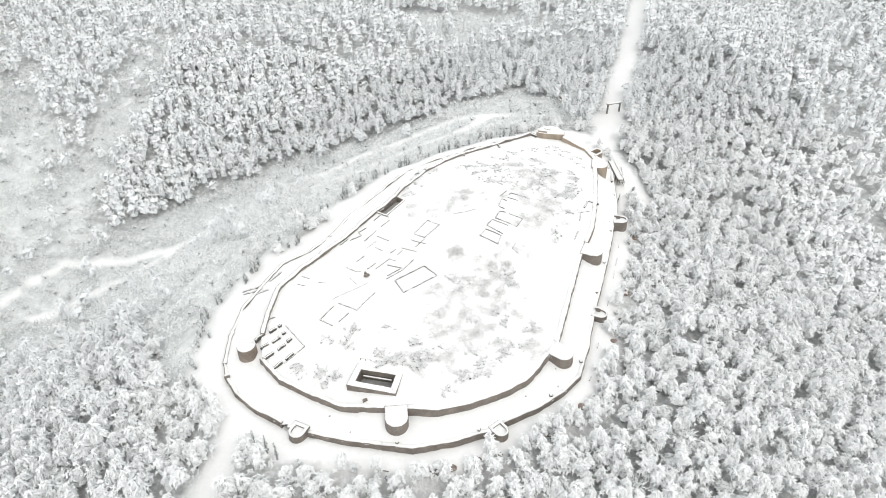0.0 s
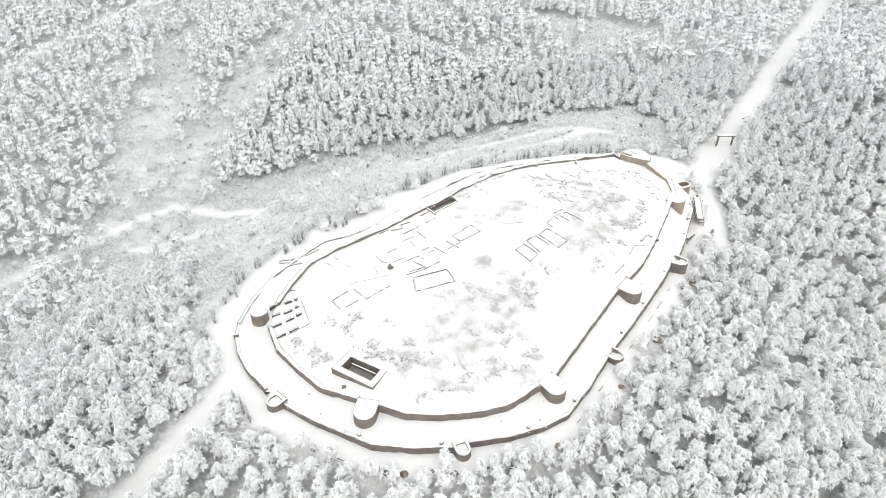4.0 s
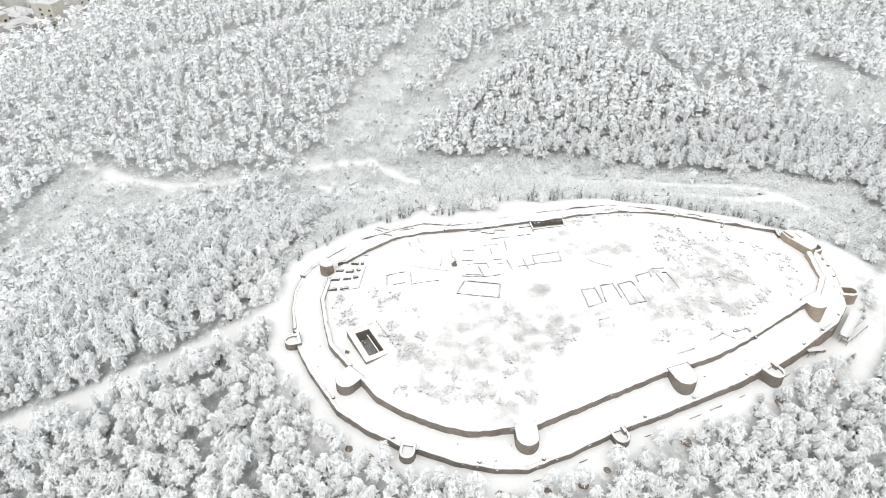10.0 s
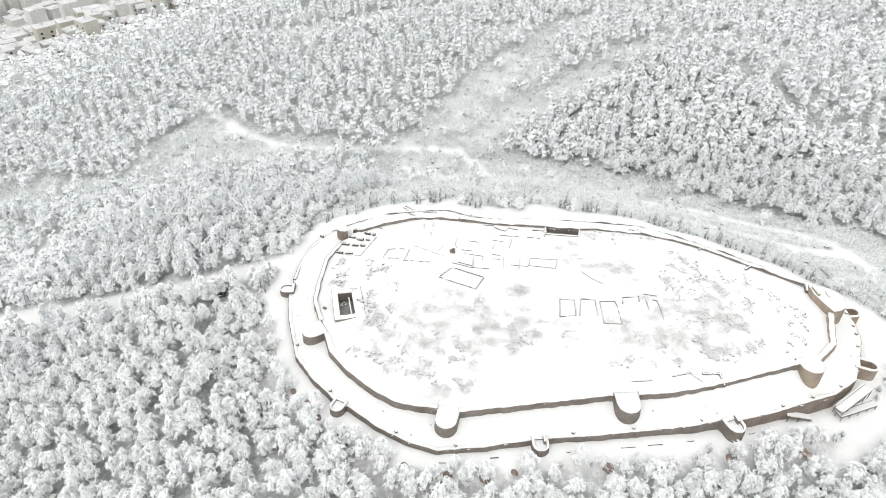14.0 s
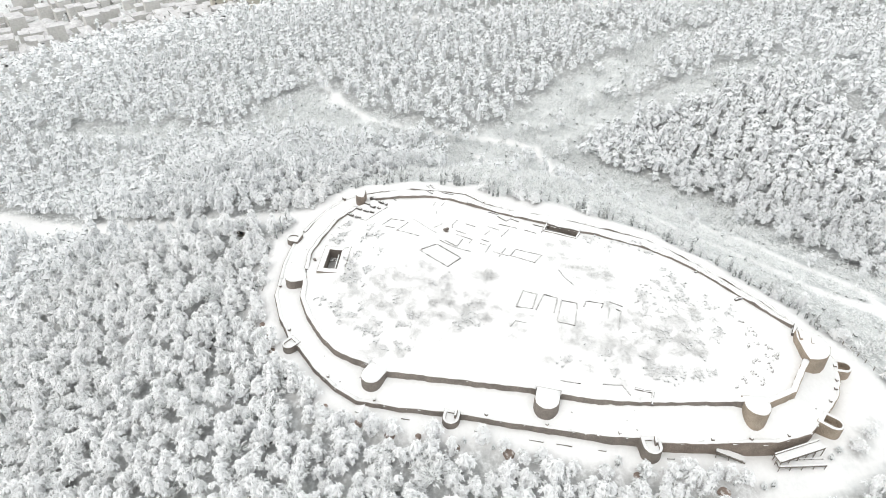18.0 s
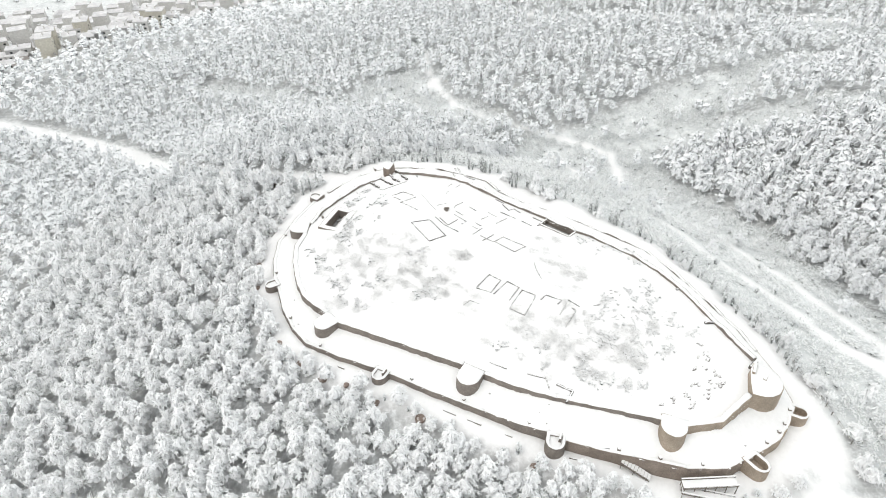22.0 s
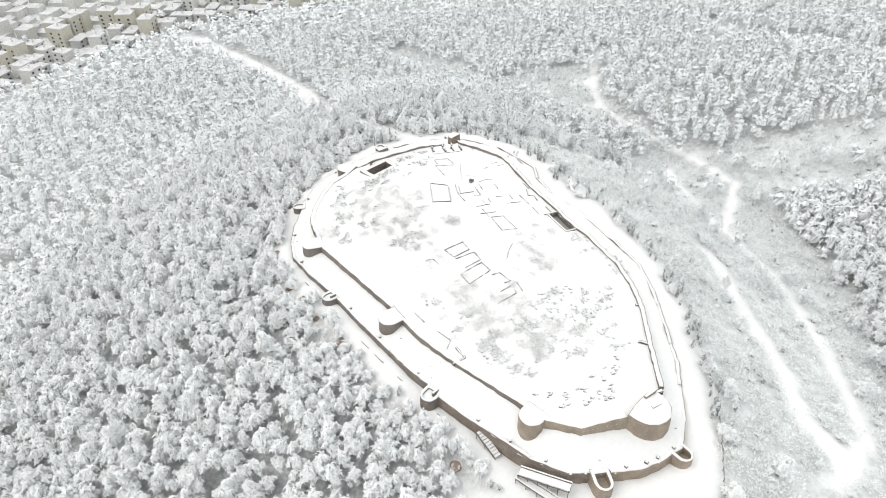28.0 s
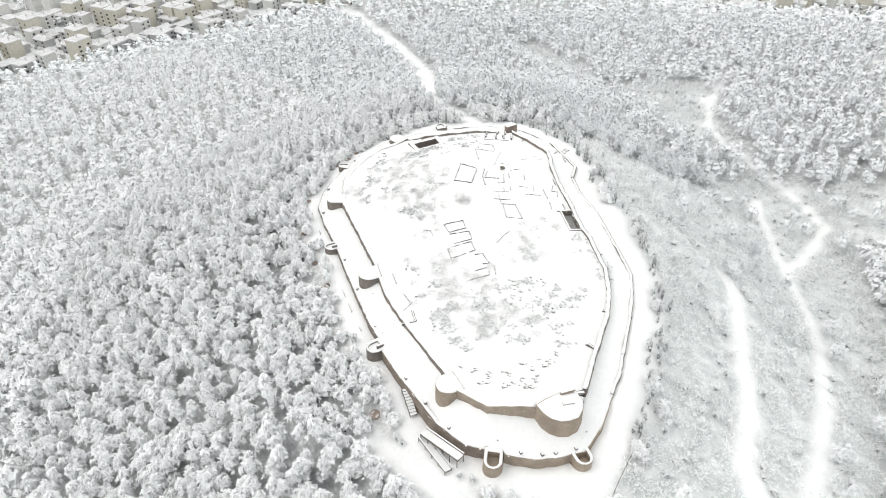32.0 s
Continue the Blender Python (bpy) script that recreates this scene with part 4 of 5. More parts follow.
EDGE_CLUMPS = [(-33.3, 101.2), (-27.2, 99.8), (-23.3, 98.5), (-26.4, 107.7), (-21.5, 106.2), (-20.4, 109.7), (-13.5, 103.4), (-9.2, 102.6), (-4.4, 102.5), (-0.8, 103.1), (-5.4, 104.8), (-3.8, 100.6), (-13.2, 108.9),
               (-6.8, 100.1), (0.9, 95.2), (3.3, 96.4), (5.7, 102.8), (12.0, 106.0), (14.5, 113.3), (5.5, 111.5), (2.5, 124.4), (15.4, 127.3)]
MOUND_CLUMPS = [(13.0, 178.6), (17.7, 173.6), (10.1, 181.3), (26.1, 172.4), (28.4, 171.1), (26.6, 168.2), (25.1, 165.5), (36.9, 167.3), (37.5, 169.3), (36.6, 164.7), (38.6, 172.2), (38.2, 164.9), (20.5, 177.1),
                (25.9, 179.5), (31.1, 178.2), (28.3, 183.5), (-3.7, 181.8), (-7.0, 180.4), (-9.3, 167.0), (-7.7, 171.6), (-10.5, 165.1)]
for cx, cy in SOUTH_CLUMPS + NORTH_CLUMPS + EDGE_CLUMPS + EDGE_CLUMPS[:9] + MOUND_CLUMPS:
    for k in range(2):
        q = rnd.uniform(0.7, 1.2)
        bush("low_bush", low_meshes, rnd.gauss(cx, 0.8), rnd.gauss(cy, 0.8), q, q, "low dark evergreen bush half buried in courtyard snow", "courtyard low bushes")


def rock_mesh(seed, flat):
    r = random.Random(seed)
    bm = bmesh.new()
    bmesh.ops.create_icosphere(bm, subdivisions=2, radius=0.5)
    for v in bm.verts:
        n = noise.noise(v.co * 2.3 + Vector((seed * 3.1, 0, 0)))
        v.co *= 1 + 0.45 * n
        v.co.z *= flat
    me = bpy.data.meshes.new("stone")
    bm.to_mesh(me)
    bm.free()
    me.materials.append(SNOWROCK)
    return me


SNOWROCK = frosted("snowy_rock", (0.10, 0.093, 0.085), (0.86, 0.86, 0.86), 0.78, 0.98, 2.2, 1.5)
rocks = [rock_mesh(s, 0.6) for s in range(5)]


def stone_at(x, y, s, on, label, group, name="fallen_stone", turn=None, stretch_by=1.0):
    ob = new(name, rnd.choice(rocks))
    ob.matrix_world = pose(x, y, place(x, y, on) + 0.05 * s, 0, 0, rnd.uniform(0, 360) if turn is None else turn) @ Matrix.Diagonal((s * stretch_by, s, s * 0.8, 1))
    return tagged(ob, label, "stone", group)


for cx, cy in ((43.0, 182.5), (42.5, 186.5), (40.9, 187.0), (40.7, 190.1), (38.5, 187.9), (38.2, 190.5), (36.1, 191.9), (34.4, 192.6), (30.8, 191.2), (28.7, 191.4), (26.9, 191.7), (37.2, 193.8), (33.0, 190.0), (11.2, 173.2), (17.2, 169.5)):
    for k in range(4):
        stone_at(rnd.gauss(cx, 0.8), rnd.gauss(cy, 0.8), rnd.uniform(0.3, 0.65), court_z, "fallen building stone showing dark through the courtyard snow", "fallen stones", "fallen_stone", rnd.uniform(105, 165), rnd.uniform(1.5, 3.0))
for k in range(12):
    i = rnd.randrange(0, 28)
    x, y = offset_ring(i, rnd.random(), -rnd.uniform(1.5, 6))
    stone_at(x, y, rnd.uniform(0.25, 0.5), terrace_z, "loose stone on the snowy terrace", "terrace stones")

# ---- excavated rooms ----
def foundation(segments, high, label, on=court_z, wide=0.20, stone=SHADESTONE):
    cx = sum(s[0] + s[2] for s in segments) / (2 * len(segments))
    cy = sum(s[1] + s[3] for s in segments) / (2 * len(segments))
    z0 = place(cx, cy, on)
    ob = thing("room_foundation", (cx, cy, z0), label, "foundation", "excavated rooms")
    for x0, y0, x1, y1 in segments:
        n = max(2, int(math.hypot(x1 - x0, y1 - y0) / 0.7))
        v, c = [], []
        d = Vector((x1 - x0, y1 - y0)).normalized()
        for k in range(n + 1):
            s = k / n
            x, y = x0 + (x1 - x0) * s, y0 + (y1 - y0) * s
            zg = place(x, y, on) - z0
            h = zg + (high * 0.52 * (rnd.uniform(0.6, 1.15) if rnd.random() < 0.85 else 0.15) if wide < 0.5 else high * rnd.uniform(0.6, 1.1))
            w = wide * rnd.uniform(0.85, 1.15)
            ax, ay = x - cx - d.y * w / 2, y - cy + d.x * w / 2
            bx, by = x - cx + d.y * w / 2, y - cy - d.x * w / 2
            v += [(ax, ay, zg - 0.4), (ax, ay, h), (bx, by, h), (bx, by, zg - 0.4)]
            mx, my = (ax + bx) / 2, (ay + by) / 2
            c += [(mx + (ax - mx) * 1.1, my + (ay - my) * 1.1, h - 0.06), (mx, my, h + 0.08), (mx + (bx - mx) * 1.1, my + (by - my) * 1.1, h - 0.06)]
        fs = [(k * 4 + j, k * 4 + 4 + j, k * 4 + 4 + (j + 1) % 4, k * 4 + (j + 1) % 4) for k in range(n) for j in range(4)]
        fs += [(0, 1, 2, 3), (n * 4 + 3, n * 4 + 2, n * 4 + 1, n * 4)]
        mesh_object("foundation_wall", v, fs, stone, ob)
        fs = [(k * 3 + j, k * 3 + 3 + j, k * 3 + 4 + j, k * 3 + 1 + j) for k in range(n) for j in range(2)]
        mesh_object("snow_cap", c, fs, CAP, ob)
    return ob


def chain(*pts):
    return [(*a, *b) for a, b in zip(pts, pts[1:])]


LOW = "low excavated room walls of shade-darkened stone edged with snow"
foundation(chain((-11.9, 124.3), (-9.5, 119.4), (-1.5, 125.6), (-4.8, 129.6), (-11.9, 124.3)), 0.55, "rectangular excavated room with low stone walls around snow")
foundation(chain((-14.1, 125.4), (-10.3, 128.4), (-7.6, 132.6)) + chain((-13.9, 126.8), (-10.4, 129.4), (-14.3, 131.6)), 0.45, LOW)
foundation(chain((-17.1, 130.5), (-13.9, 134.2), (-12.2, 133.1)) + chain((-19.3, 130.6), (-17.4, 133.0)), 0.4, LOW)
foundation(chain((-22.6, 134.0), (-20.7, 136.3)) + chain((-24.9, 132.0), (-22.4, 130.1), (-20.9, 129.9)), 0.35, "curved stub of a buried room wall")
foundation(chain((-20.4, 139.9), (-18.1, 142.6)) + chain((-14.7, 142.5), (-18.1, 145.3)) + chain((-16.1, 138.2), (-18.1, 140.0)), 0.35, LOW)
foundation(chain((-13.9, 136.8), (-12.4, 138.5)) + chain((-11.9, 135.9), (-10.7, 137.5)), 0.35, LOW)
foundation(chain((-11.2, 138.8), (-6.9, 136.4)) + chain((-7.2, 138.7), (-4.7, 142.4)) + chain((-4.4, 139.4), (-8.6, 142.2)), 0.38, "excavated room outlined by low stone walls")
foundation(chain((-4.4, 151.1), (-7.9, 144.9), (-5.0, 142.7), (-1.0, 148.2), (-4.4, 151.1)), 0.38, "excavated room outlined by low stone walls")
foundation(chain((-26.1, 117.3), (-29.1, 113.4), (-25.6, 110.7)) + chain((-24.3, 111.5), (-22.2, 113.8)), 0.45, "square excavated room nearly hidden by snow")
foundation(chain((-25.2, 118.0), (-20.2, 114.3), (-16.5, 120.0)), 0.42, LOW)
foundation(chain((-27.1, 119.4), (-22.0, 122.6), (-18.6, 125.0)), 0.16, "thin broken line of wall stones in the snow")
foundation(chain((-31.4, 126.9), (-29.4, 126.5)) + chain((-36.9, 127.3), (-34.7, 126.3)) + chain((-36.3, 130.0), (-34.1, 128.8)), 0.3, "short stubs of walls just showing through the snow")
foundation(chain((-23.5, 127.4), (-21.5, 124.8)), 0.3, LOW)
foundation(chain((14.5, 139.6), (9.9, 142.4), (11.6, 145.4), (15.7, 143.3), (14.5, 139.6)), 0.5, "box-like excavated room in a row of rooms")
foundation(chain((16.2, 144.0), (12.0, 147.0), (13.6, 150.0), (17.9, 147.9)), 0.5, "box-like excavated room in a row of rooms")
foundation(chain((20.3, 148.0), (14.5, 150.7), (16.0, 154.0), (17.7, 153.6)) + chain((20.3, 148.0), (22.3, 151.7), (18.5, 153.2)), 0.5, "stepped excavated room in a row of rooms")
foundation(chain((17.4, 155.3), (15.7, 156.4), (17.0, 160.3), (18.4, 159.3)), 0.5, "open-sided excavated room in a row of rooms")
foundation(chain((16.8, 161.8), (18.7, 164.4)) + chain((18.6, 161.1), (21.7, 159.8)) + chain((19.3, 162.6), (20.0, 163.5), (25.5, 161.1)), 0.45, "open-sided excavated room in a row of rooms")
foundation(chain((19.8, 137.0), (18.4, 138.5), (19.4, 141.0)), 0.35, "short corner of a buried stone wall")
SHIFT = (-2.5, 1.0)
foundation([(x0 + SHIFT[0], y0 + SHIFT[1], x1 + SHIFT[0], y1 + SHIFT[1]) for x0, y0, x1, y1 in chain((-29.3, 105.4), (-34.8, 111.9)) + chain((-33.4, 101.6), (-29.3, 105.4))], 0.35, "low stone wall bounding the storage compartments")
for row in (((-35.9, 100.0, -33.9, 101.7), (-33.2, 102.3, -31.6, 103.8)), ((-38.6, 102.7, -36.3, 104.3), (-35.4, 104.9, -33.9, 106.2), (-33.5, 106.8, -32.7, 107.8)),
            ((-39.6, 105.6, -38.0, 106.8), (-37.1, 107.0, -35.5, 108.3), (-35.1, 109.1, -34.4, 109.8)), ((-41.0, 107.2, -39.3, 109.3), (-38.2, 109.7, -36.9, 111.0), (-36.4, 111.4, -35.9, 112.0))):
    foundation([(x0 + SHIFT[0], y0 + SHIFT[1], x1 + SHIFT[0], y1 + SHIFT[1]) for x0, y0, x1, y1 in row], 0.7, "row of short stone piers between compartments beside the wall", court_z, 0.5)
foundation(chain((-42.5, 114.8), (-40.4, 116.0)), 0.5, LOW)
for x0, y0, x1, y1 in ((-51.5, 127.6, -46.7, 129.1), (-51.0, 126.6, -46.2, 128.0), (-46.7, 129.3, -44.8, 135.0), (-47.4, 126.2, -44.6, 127.4), (-45.0, 130.6, -42.6, 133.8)):
    foundation([(x0, y0, x1, y1)], 0.45, "low retaining wall of a stair beside the west wall", lambda x, y: np.where(inside(OUT, x, y), terrace_z(x, y), ground_z(x, y)), 0.4)
foundation(chain((-21.3, 143.2), (-18.5, 147.7)) + chain((-17.2, 149.6), (-15.1, 152.4)), 0.5, LOW)
foundation(chain((-25.2, 143.7), (-22.4, 145.6), (-23.3, 147.1), (-21.4, 149.0)), 0.6, LOW)
foundation(chain((-25.9, 146.4), (-21.4, 152.3)) + chain((-27.6, 141.5), (-25.9, 144.1)), 0.5, LOW)
foundation(chain((-19.5, 152.6), (-17.6, 155.6), (-15.4, 154.0)), 0.6, LOW)
foundation(chain((2.7, 153.4), (6.0, 154.0), (9.8, 155.4)), 0.3, "thin line of buried stones across the courtyard")
foundation(chain((45.6, 161.2), (42.6, 162.6), (41.0, 159.2)), 0.5, "short stone corner beside a break in the inner wall", court_z, 0.45)
foundation(chain((18.7, 193.3), (18.2, 195.6)), 0.6, "short wall stub meeting the west wall", court_z, 0.5)
foundation(chain((7.0, 188.6), (6.3, 189.9)), 0.5, "short wall stub meeting the west wall", court_z, 0.5)
foundation(chain((31.8, 200.6), (29.9, 202.2)), 0.9, "stout block of masonry beside the gate tower", court_z, 0.9)
foundation(chain((35.8, 144.4), (37.6, 148.5)) + chain((38.7, 153.0), (39.6, 157.0), (42.6, 157.8)), 0.4, "buried inner face of the castle wall")
heap = thing("stone_heap", (-19.0, 127.9, place(-19.0, 127.9, court_z)), "small heap of dark stones on the courtyard", "stone heap")
for k in range(9):
    bm = bmesh.new()
    box(bm, -0.35, -0.28, -0.2, 0.35, 0.28, 0.32, rnd.uniform(0, 3), 0.08, rnd)
    st = part("stone", bm, STONE, heap)
    st.location = (rnd.uniform(-0.7, 0.7), rnd.uniform(-0.5, 0.5), 0.1 if k < 6 else 0.45)


# ---- sunken chambers ----
PITFLOOR = two_scale("gravel_floor", (0.30, 0.30, 0.29), (0.46, 0.46, 0.45), 0.6, 4.0)

def chamber(corners, rim_z, floor_z, rim, label, foot_out):
    """A walled pit: four thick walls round a sunken floor."""
    cx, cy = sum(c[0] for c in corners) / 4, sum(c[1] for c in corners) / 4
    ob = thing("sunken_chamber", (cx, cy, floor_z), label, "ruin")
    P = [Vector((x - cx, y - cy)) for x, y in corners]
    area = sum(P[i].x * P[(i + 1) % 4].y - P[(i + 1) % 4].x * P[i].y for i in range(4))
    if area < 0:
        P.reverse()
    outer = []
    for i in range(4):
        a, b, c = P[i - 1], P[i], P[(i + 1) % 4]
        d1, d2 = (b - a).normalized(), (c - b).normalized()
        n1, n2 = Vector((d1.y, -d1.x)), Vector((d2.y, -d2.x))
        outer.append(b + (n1 + n2) * rim / (1 + n1.dot(n2)))
    for i in range(4):
        j = (i + 1) % 4
        n = 8
        v, c = [], []
        for k in range(n + 1):
            s = k / n
            p, q = P[i].lerp(P[j], s), outer[i].lerp(outer[j], s)
            t = rim_z - floor_z + rnd.uniform(-0.08, 0.08)
            v += [(p.x, p.y, -0.3), (p.x, p.y, t), (q.x, q.y, t), (q.x, q.y, foot_out - floor_z - 0.5)]
            p2, q2 = p.lerp(q, 0.04), p.lerp(q, 0.97)
            m = p.lerp(q, 0.5)
            c += [(p2.x, p2.y, t - 0.01), (m.x, m.y, t + 0.2), (q2.x, q2.y, t - 0.01)]
        fs = [(k * 4 + e, k * 4 + 4 + e, k * 4 + 4 + (e + 1) % 4, k * 4 + (e + 1) % 4) for k in range(n) for e in range(4)] + [(0, 1, 2, 3), (n * 4 + 3, n * 4 + 2, n * 4 + 1, n * 4)]
        mesh_object("chamber_wall", v, fs, STONE, ob)
        mesh_object("snow_cap", c, [(k * 3 + e, k * 3 + 3 + e, k * 3 + 4 + e, k * 3 + 1 + e) for k in range(n) for e in range(2)], CAP, ob, "", True)
    mesh_object("chamber_floor", [(p.x * 1.05, p.y * 1.05, 0) for p in P], [(0, 1, 2, 3)], PITFLOOR, ob, "grey gravelly floor almost free of snow")
    return ob, P


pit, P = chamber([(-18.9, 95.8), (-18.0, 99.0), (-10.4, 97.4), (-11.2, 94.0)], -2.75, -5.6, 1.55, "sunken stone chamber with snow-covered rim and dark floor", -4.1)
bm = bmesh.new()
far_side = sorted(P, key=lambda p: -p.y)[:2]
u, w = far_side
d = (w - u).normalized()
ang = math.atan2(d.y, d.x)
box(bm, -3.2, -0.16, -0.14, 3.2, 0.16, 0.14, 0, 0.02, rnd)
beam = part("beam", bm, TIMBER, pit, "snow-covered beam across the open chamber")
mid_ = (u + w) / 2 * 0.55
beam.matrix_local = pose(mid_.x, mid_.y, 1.7, 0, 0, math.degrees(ang))
bm = bmesh.new()
box(bm, -3.2, -0.15, 0, 3.2, 0.15, 0.12, 0, 0.02, rnd)
sc = part("beam_snow", bm, CAP, pit)
sc.matrix_local = pose(mid_.x, mid_.y, 1.842, 0, 0, math.degrees(ang))
for k in range(7):
    stone = new("rubble", rnd.choice(rocks))
    stone.parent = pit
    stone.matrix_local = pose(-3 + rnd.uniform(-0.5, 0.5), rnd.uniform(-0.8, 0.8), 0.15, 0, 0, rnd.uniform(0, 360)) @ Matrix.Diagonal((0.9, 0.7, 0.6, 1))
chamber([(-14.0, 164.3), (-18.8, 156.7), (-16.3, 155.1), (-11.7, 162.5)], -0.2, -1.9, 0.5, "long sunken cistern of dark stone against the west wall", -0.6)
bm = bmesh.new()
box(bm, -0.45, -0.3, -0.2, 0.45, 0.3, 0.5, 0.4, 0.06, rnd)
heap2 = thing("stone_block", (-16.6, 91.6, place(-16.6, 91.6, court_z)), "squared stone block lying in snow beside the chamber", "stone")
part("block", bm, STONE, heap2)

# ---- bank outside the wall: low edging boards, brown earth banks ----
def edging(x, y, long, turn, label="low timber edging half buried in the snow outside the wall"):
    z = place(x, y, ground_z)
    ob = thing("path_edging", pose(x, y, z, 0, 0, turn), label, "edging", "path edgings")
    bm = bmesh.new()
    box(bm, -long / 2, -0.08, -0.3, long / 2, 0.08, 0.22, 0, 0.02, rnd)
    part("board", bm, TIMBER, ob)
    bm = bmesh.new()
    box(bm, -long / 2 + 0.05, -0.05, 0.225, long / 2 - 0.05, 0.07, 0.30, 0, 0.015, rnd)
    part("snow_cap", bm, CAP, ob)


for x, y, long, turn in ((-12, 77.4, 2.4, -8), (22.4, 88.4, 2.0, 33), (33.4, 100.6, 1.4, 62), (36.9, 110.6, 1.8, 70), (39.2, 117.0, 1.5, 71), (42.2, 125.4, 1.6, 70), (46.2, 137.0, 3.0, 71), (48.0, 142.5, 3.2, 72), (50.2, 150.0, 1.6, 75), (54.1, 163.2, 1.5, 80)):
    edging(x, y, long, turn)


def earth_patch(x, y, s):
    """A low mound of earth kept free of snow by the boughs above it."""
    bm = bmesh.new()
    bmesh.ops.create_uvsphere(bm, u_segments=16, v_segments=8, radius=1.0)
    for v in bm.verts:
        n = noise.noise(v.co * 1.4 + Vector((x, y, 0)))
        v.co = Vector((v.co.x * s * (1 + 0.35 * n), v.co.y * s * 0.85 * (1 + 0.35 * n), v.co.z * 0.45))
    ob = thing("earth_patch", (x, y, place(x, y, ground_z)), "bare brown earth free of snow below the forest edge", "earth patch", "earth patches")
    part("earth", bm, BROWNEARTH, ob)


BROWNEARTH = frosted("brown_earth", (0.25, 0.195, 0.165), (0.82, 0.81, 0.80), 1.0, 1.35, 0.9, 2.2)
PATCHES = [(-1.7, 78.2, 1.3), (2.0, 79.2, 1.1), (6.7, 81.0, 1.4), (11.2, 82.2, 1.2), (17.8, 84.9, 1.2), (21.8, 87.3, 1.1), (26.0, 91.0, 1.2), (29.8, 94.3, 1.3), (35.4, 101.3, 1.4), (39.0, 107.7, 1.6), (40.3, 113.5, 1.0), (43.8, 121.0, 1.1), (46.7, 131.2, 1.9), (55.2, 155.4, 1.4), (60.2, 171.2, 2.0)]
for x, y, s in PATCHES:
    away = Vector((x - 4.0, y - 142.0)).normalized() * 1.1
    earth_patch(x + away.x, y + away.y, 0.78 * s)

# ---- timber ramp with rails beside the north-east wall ----
ramp_ob = thing("timber_ramp", pose(57.2, 189.2, -7.9, 0, 0, 97), "snow-covered timber ramp with handrails along the outer wall", "ramp")
bm = bmesh.new()
box(bm, -5.2, -1.0, 0.9, 5.2, 1.0, 1.05)
for v in bm.verts:
    v.co.z += 0.10 * (v.co.x + 5.2)
part("deck", bm, TIMBER, ramp_ob)
bm = bmesh.new()
box(bm, -5.1, -0.85, 1.054, 5.1, 0.85, 1.25, 0, 0.03, rnd)
for v in bm.verts:
    v.co.z += 0.10 * (v.co.x + 5.2)
part("snow_cap", bm, CAP, ramp_ob)
for side in (-0.95, 0.95):
    for k in range(6):
        x = -5.0 + 2.0 * k
        bm = bmesh.new()
        box(bm, x - 0.07, side - 0.07, -0.6, x + 0.07, side + 0.07, 1.5 + 0.10 * (x + 5.2))
        part("post", bm, TIMBER, ramp_ob)
    bm = bmesh.new()
    box(bm, -5.2, side - 0.06, 1.45, 5.2, side + 0.06, 1.58)
    for v in bm.verts:
        v.co.z += 0.10 * (v.co.x + 5.2)
    part("handrail", bm, TIMBER, ramp_ob)
    bm = bmesh.new()
    box(bm, -5.2, side - 0.12, 1.585, 5.2, side + 0.12, 1.75, 0, 0.015, rnd)
    for v in bm.verts:
        v.co.z += 0.10 * (v.co.x + 5.2)
    part("rail_snow", bm, CAP, ramp_ob)
ramp2 = thing("timber_ramp", pose(58.9, 189.0, -8.6, 0, 0, 84), "lower timber ramp with handrails climbing from the forest", "ramp")
bm = bmesh.new()
box(bm, -5.0, -0.8, 0.6, 5.0, 0.8, 0.74)
part("deck", bm, TIMBER, ramp2)
bm = bmesh.new()
box(bm, -4.9, -0.7, 0.744, 4.9, 0.7, 0.92, 0, 0.03, rnd)
part("snow_cap", bm, CAP, ramp2)
for side in (-0.78, 0.78):
    bm = bmesh.new()
    box(bm, -5.0, side - 0.06, 1.1, 5.0, side + 0.06, 1.22)
    part("handrail", bm, TIMBER, ramp2)
    bm = bmesh.new()
    box(bm, -5.0, side - 0.12, 1.225, 5.0, side + 0.12, 1.36, 0, 0.015, rnd)
    part("rail_snow", bm, CAP, ramp2)
    for k in range(5):
        bm = bmesh.new()
        box(bm, -4.9 + 2.4 * k, side - 0.06, -0.5, -4.78 + 2.4 * k, side + 0.06, 1.15)
        part("post", bm, TIMBER, ramp2)

# ---- timber stair against the east wall, wire fence, chamber railing ----
stair = thing("timber_stair", pose(54.9, 175.6, -9.0, 0, 0, 70), "snow-covered timber stair beside the outer wall", "stair")
for k in range(9):
    bm = bmesh.new()
    box(bm, -3.0 + 0.68 * k, -0.75, 2.3 - 0.22 * k, -2.34 + 0.68 * k, 0.75, 2.38 - 0.22 * k)
    part("tread", bm, TIMBER, stair)
    bm = bmesh.new()
    box(bm, -2.97 + 0.68 * k, -0.70, 2.384 - 0.22 * k, -2.36 + 0.68 * k, 0.70, 2.52 - 0.22 * k, 0, 0.02, rnd)
    part("snow_cap", bm, CAP, stair)
for side in (-0.8, 0.8):
    bm = bmesh.new()
    box(bm, -3.1, side - 0.05, 2.1, 3.1, side + 0.05, 2.35)
    for v in bm.verts:
        v.co.z -= 0.324 * (v.co.x + 3.0)
    part("stringer", bm, TIMBER, stair)
    for k in range(3):
        bm = bmesh.new()
        box(bm, -2.9 + 2.6 * k, side - 0.06, -1.0, -2.78 + 2.6 * k, side + 0.06, 2.6 - 0.8 * k)
        part("post", bm, TIMBER, stair)


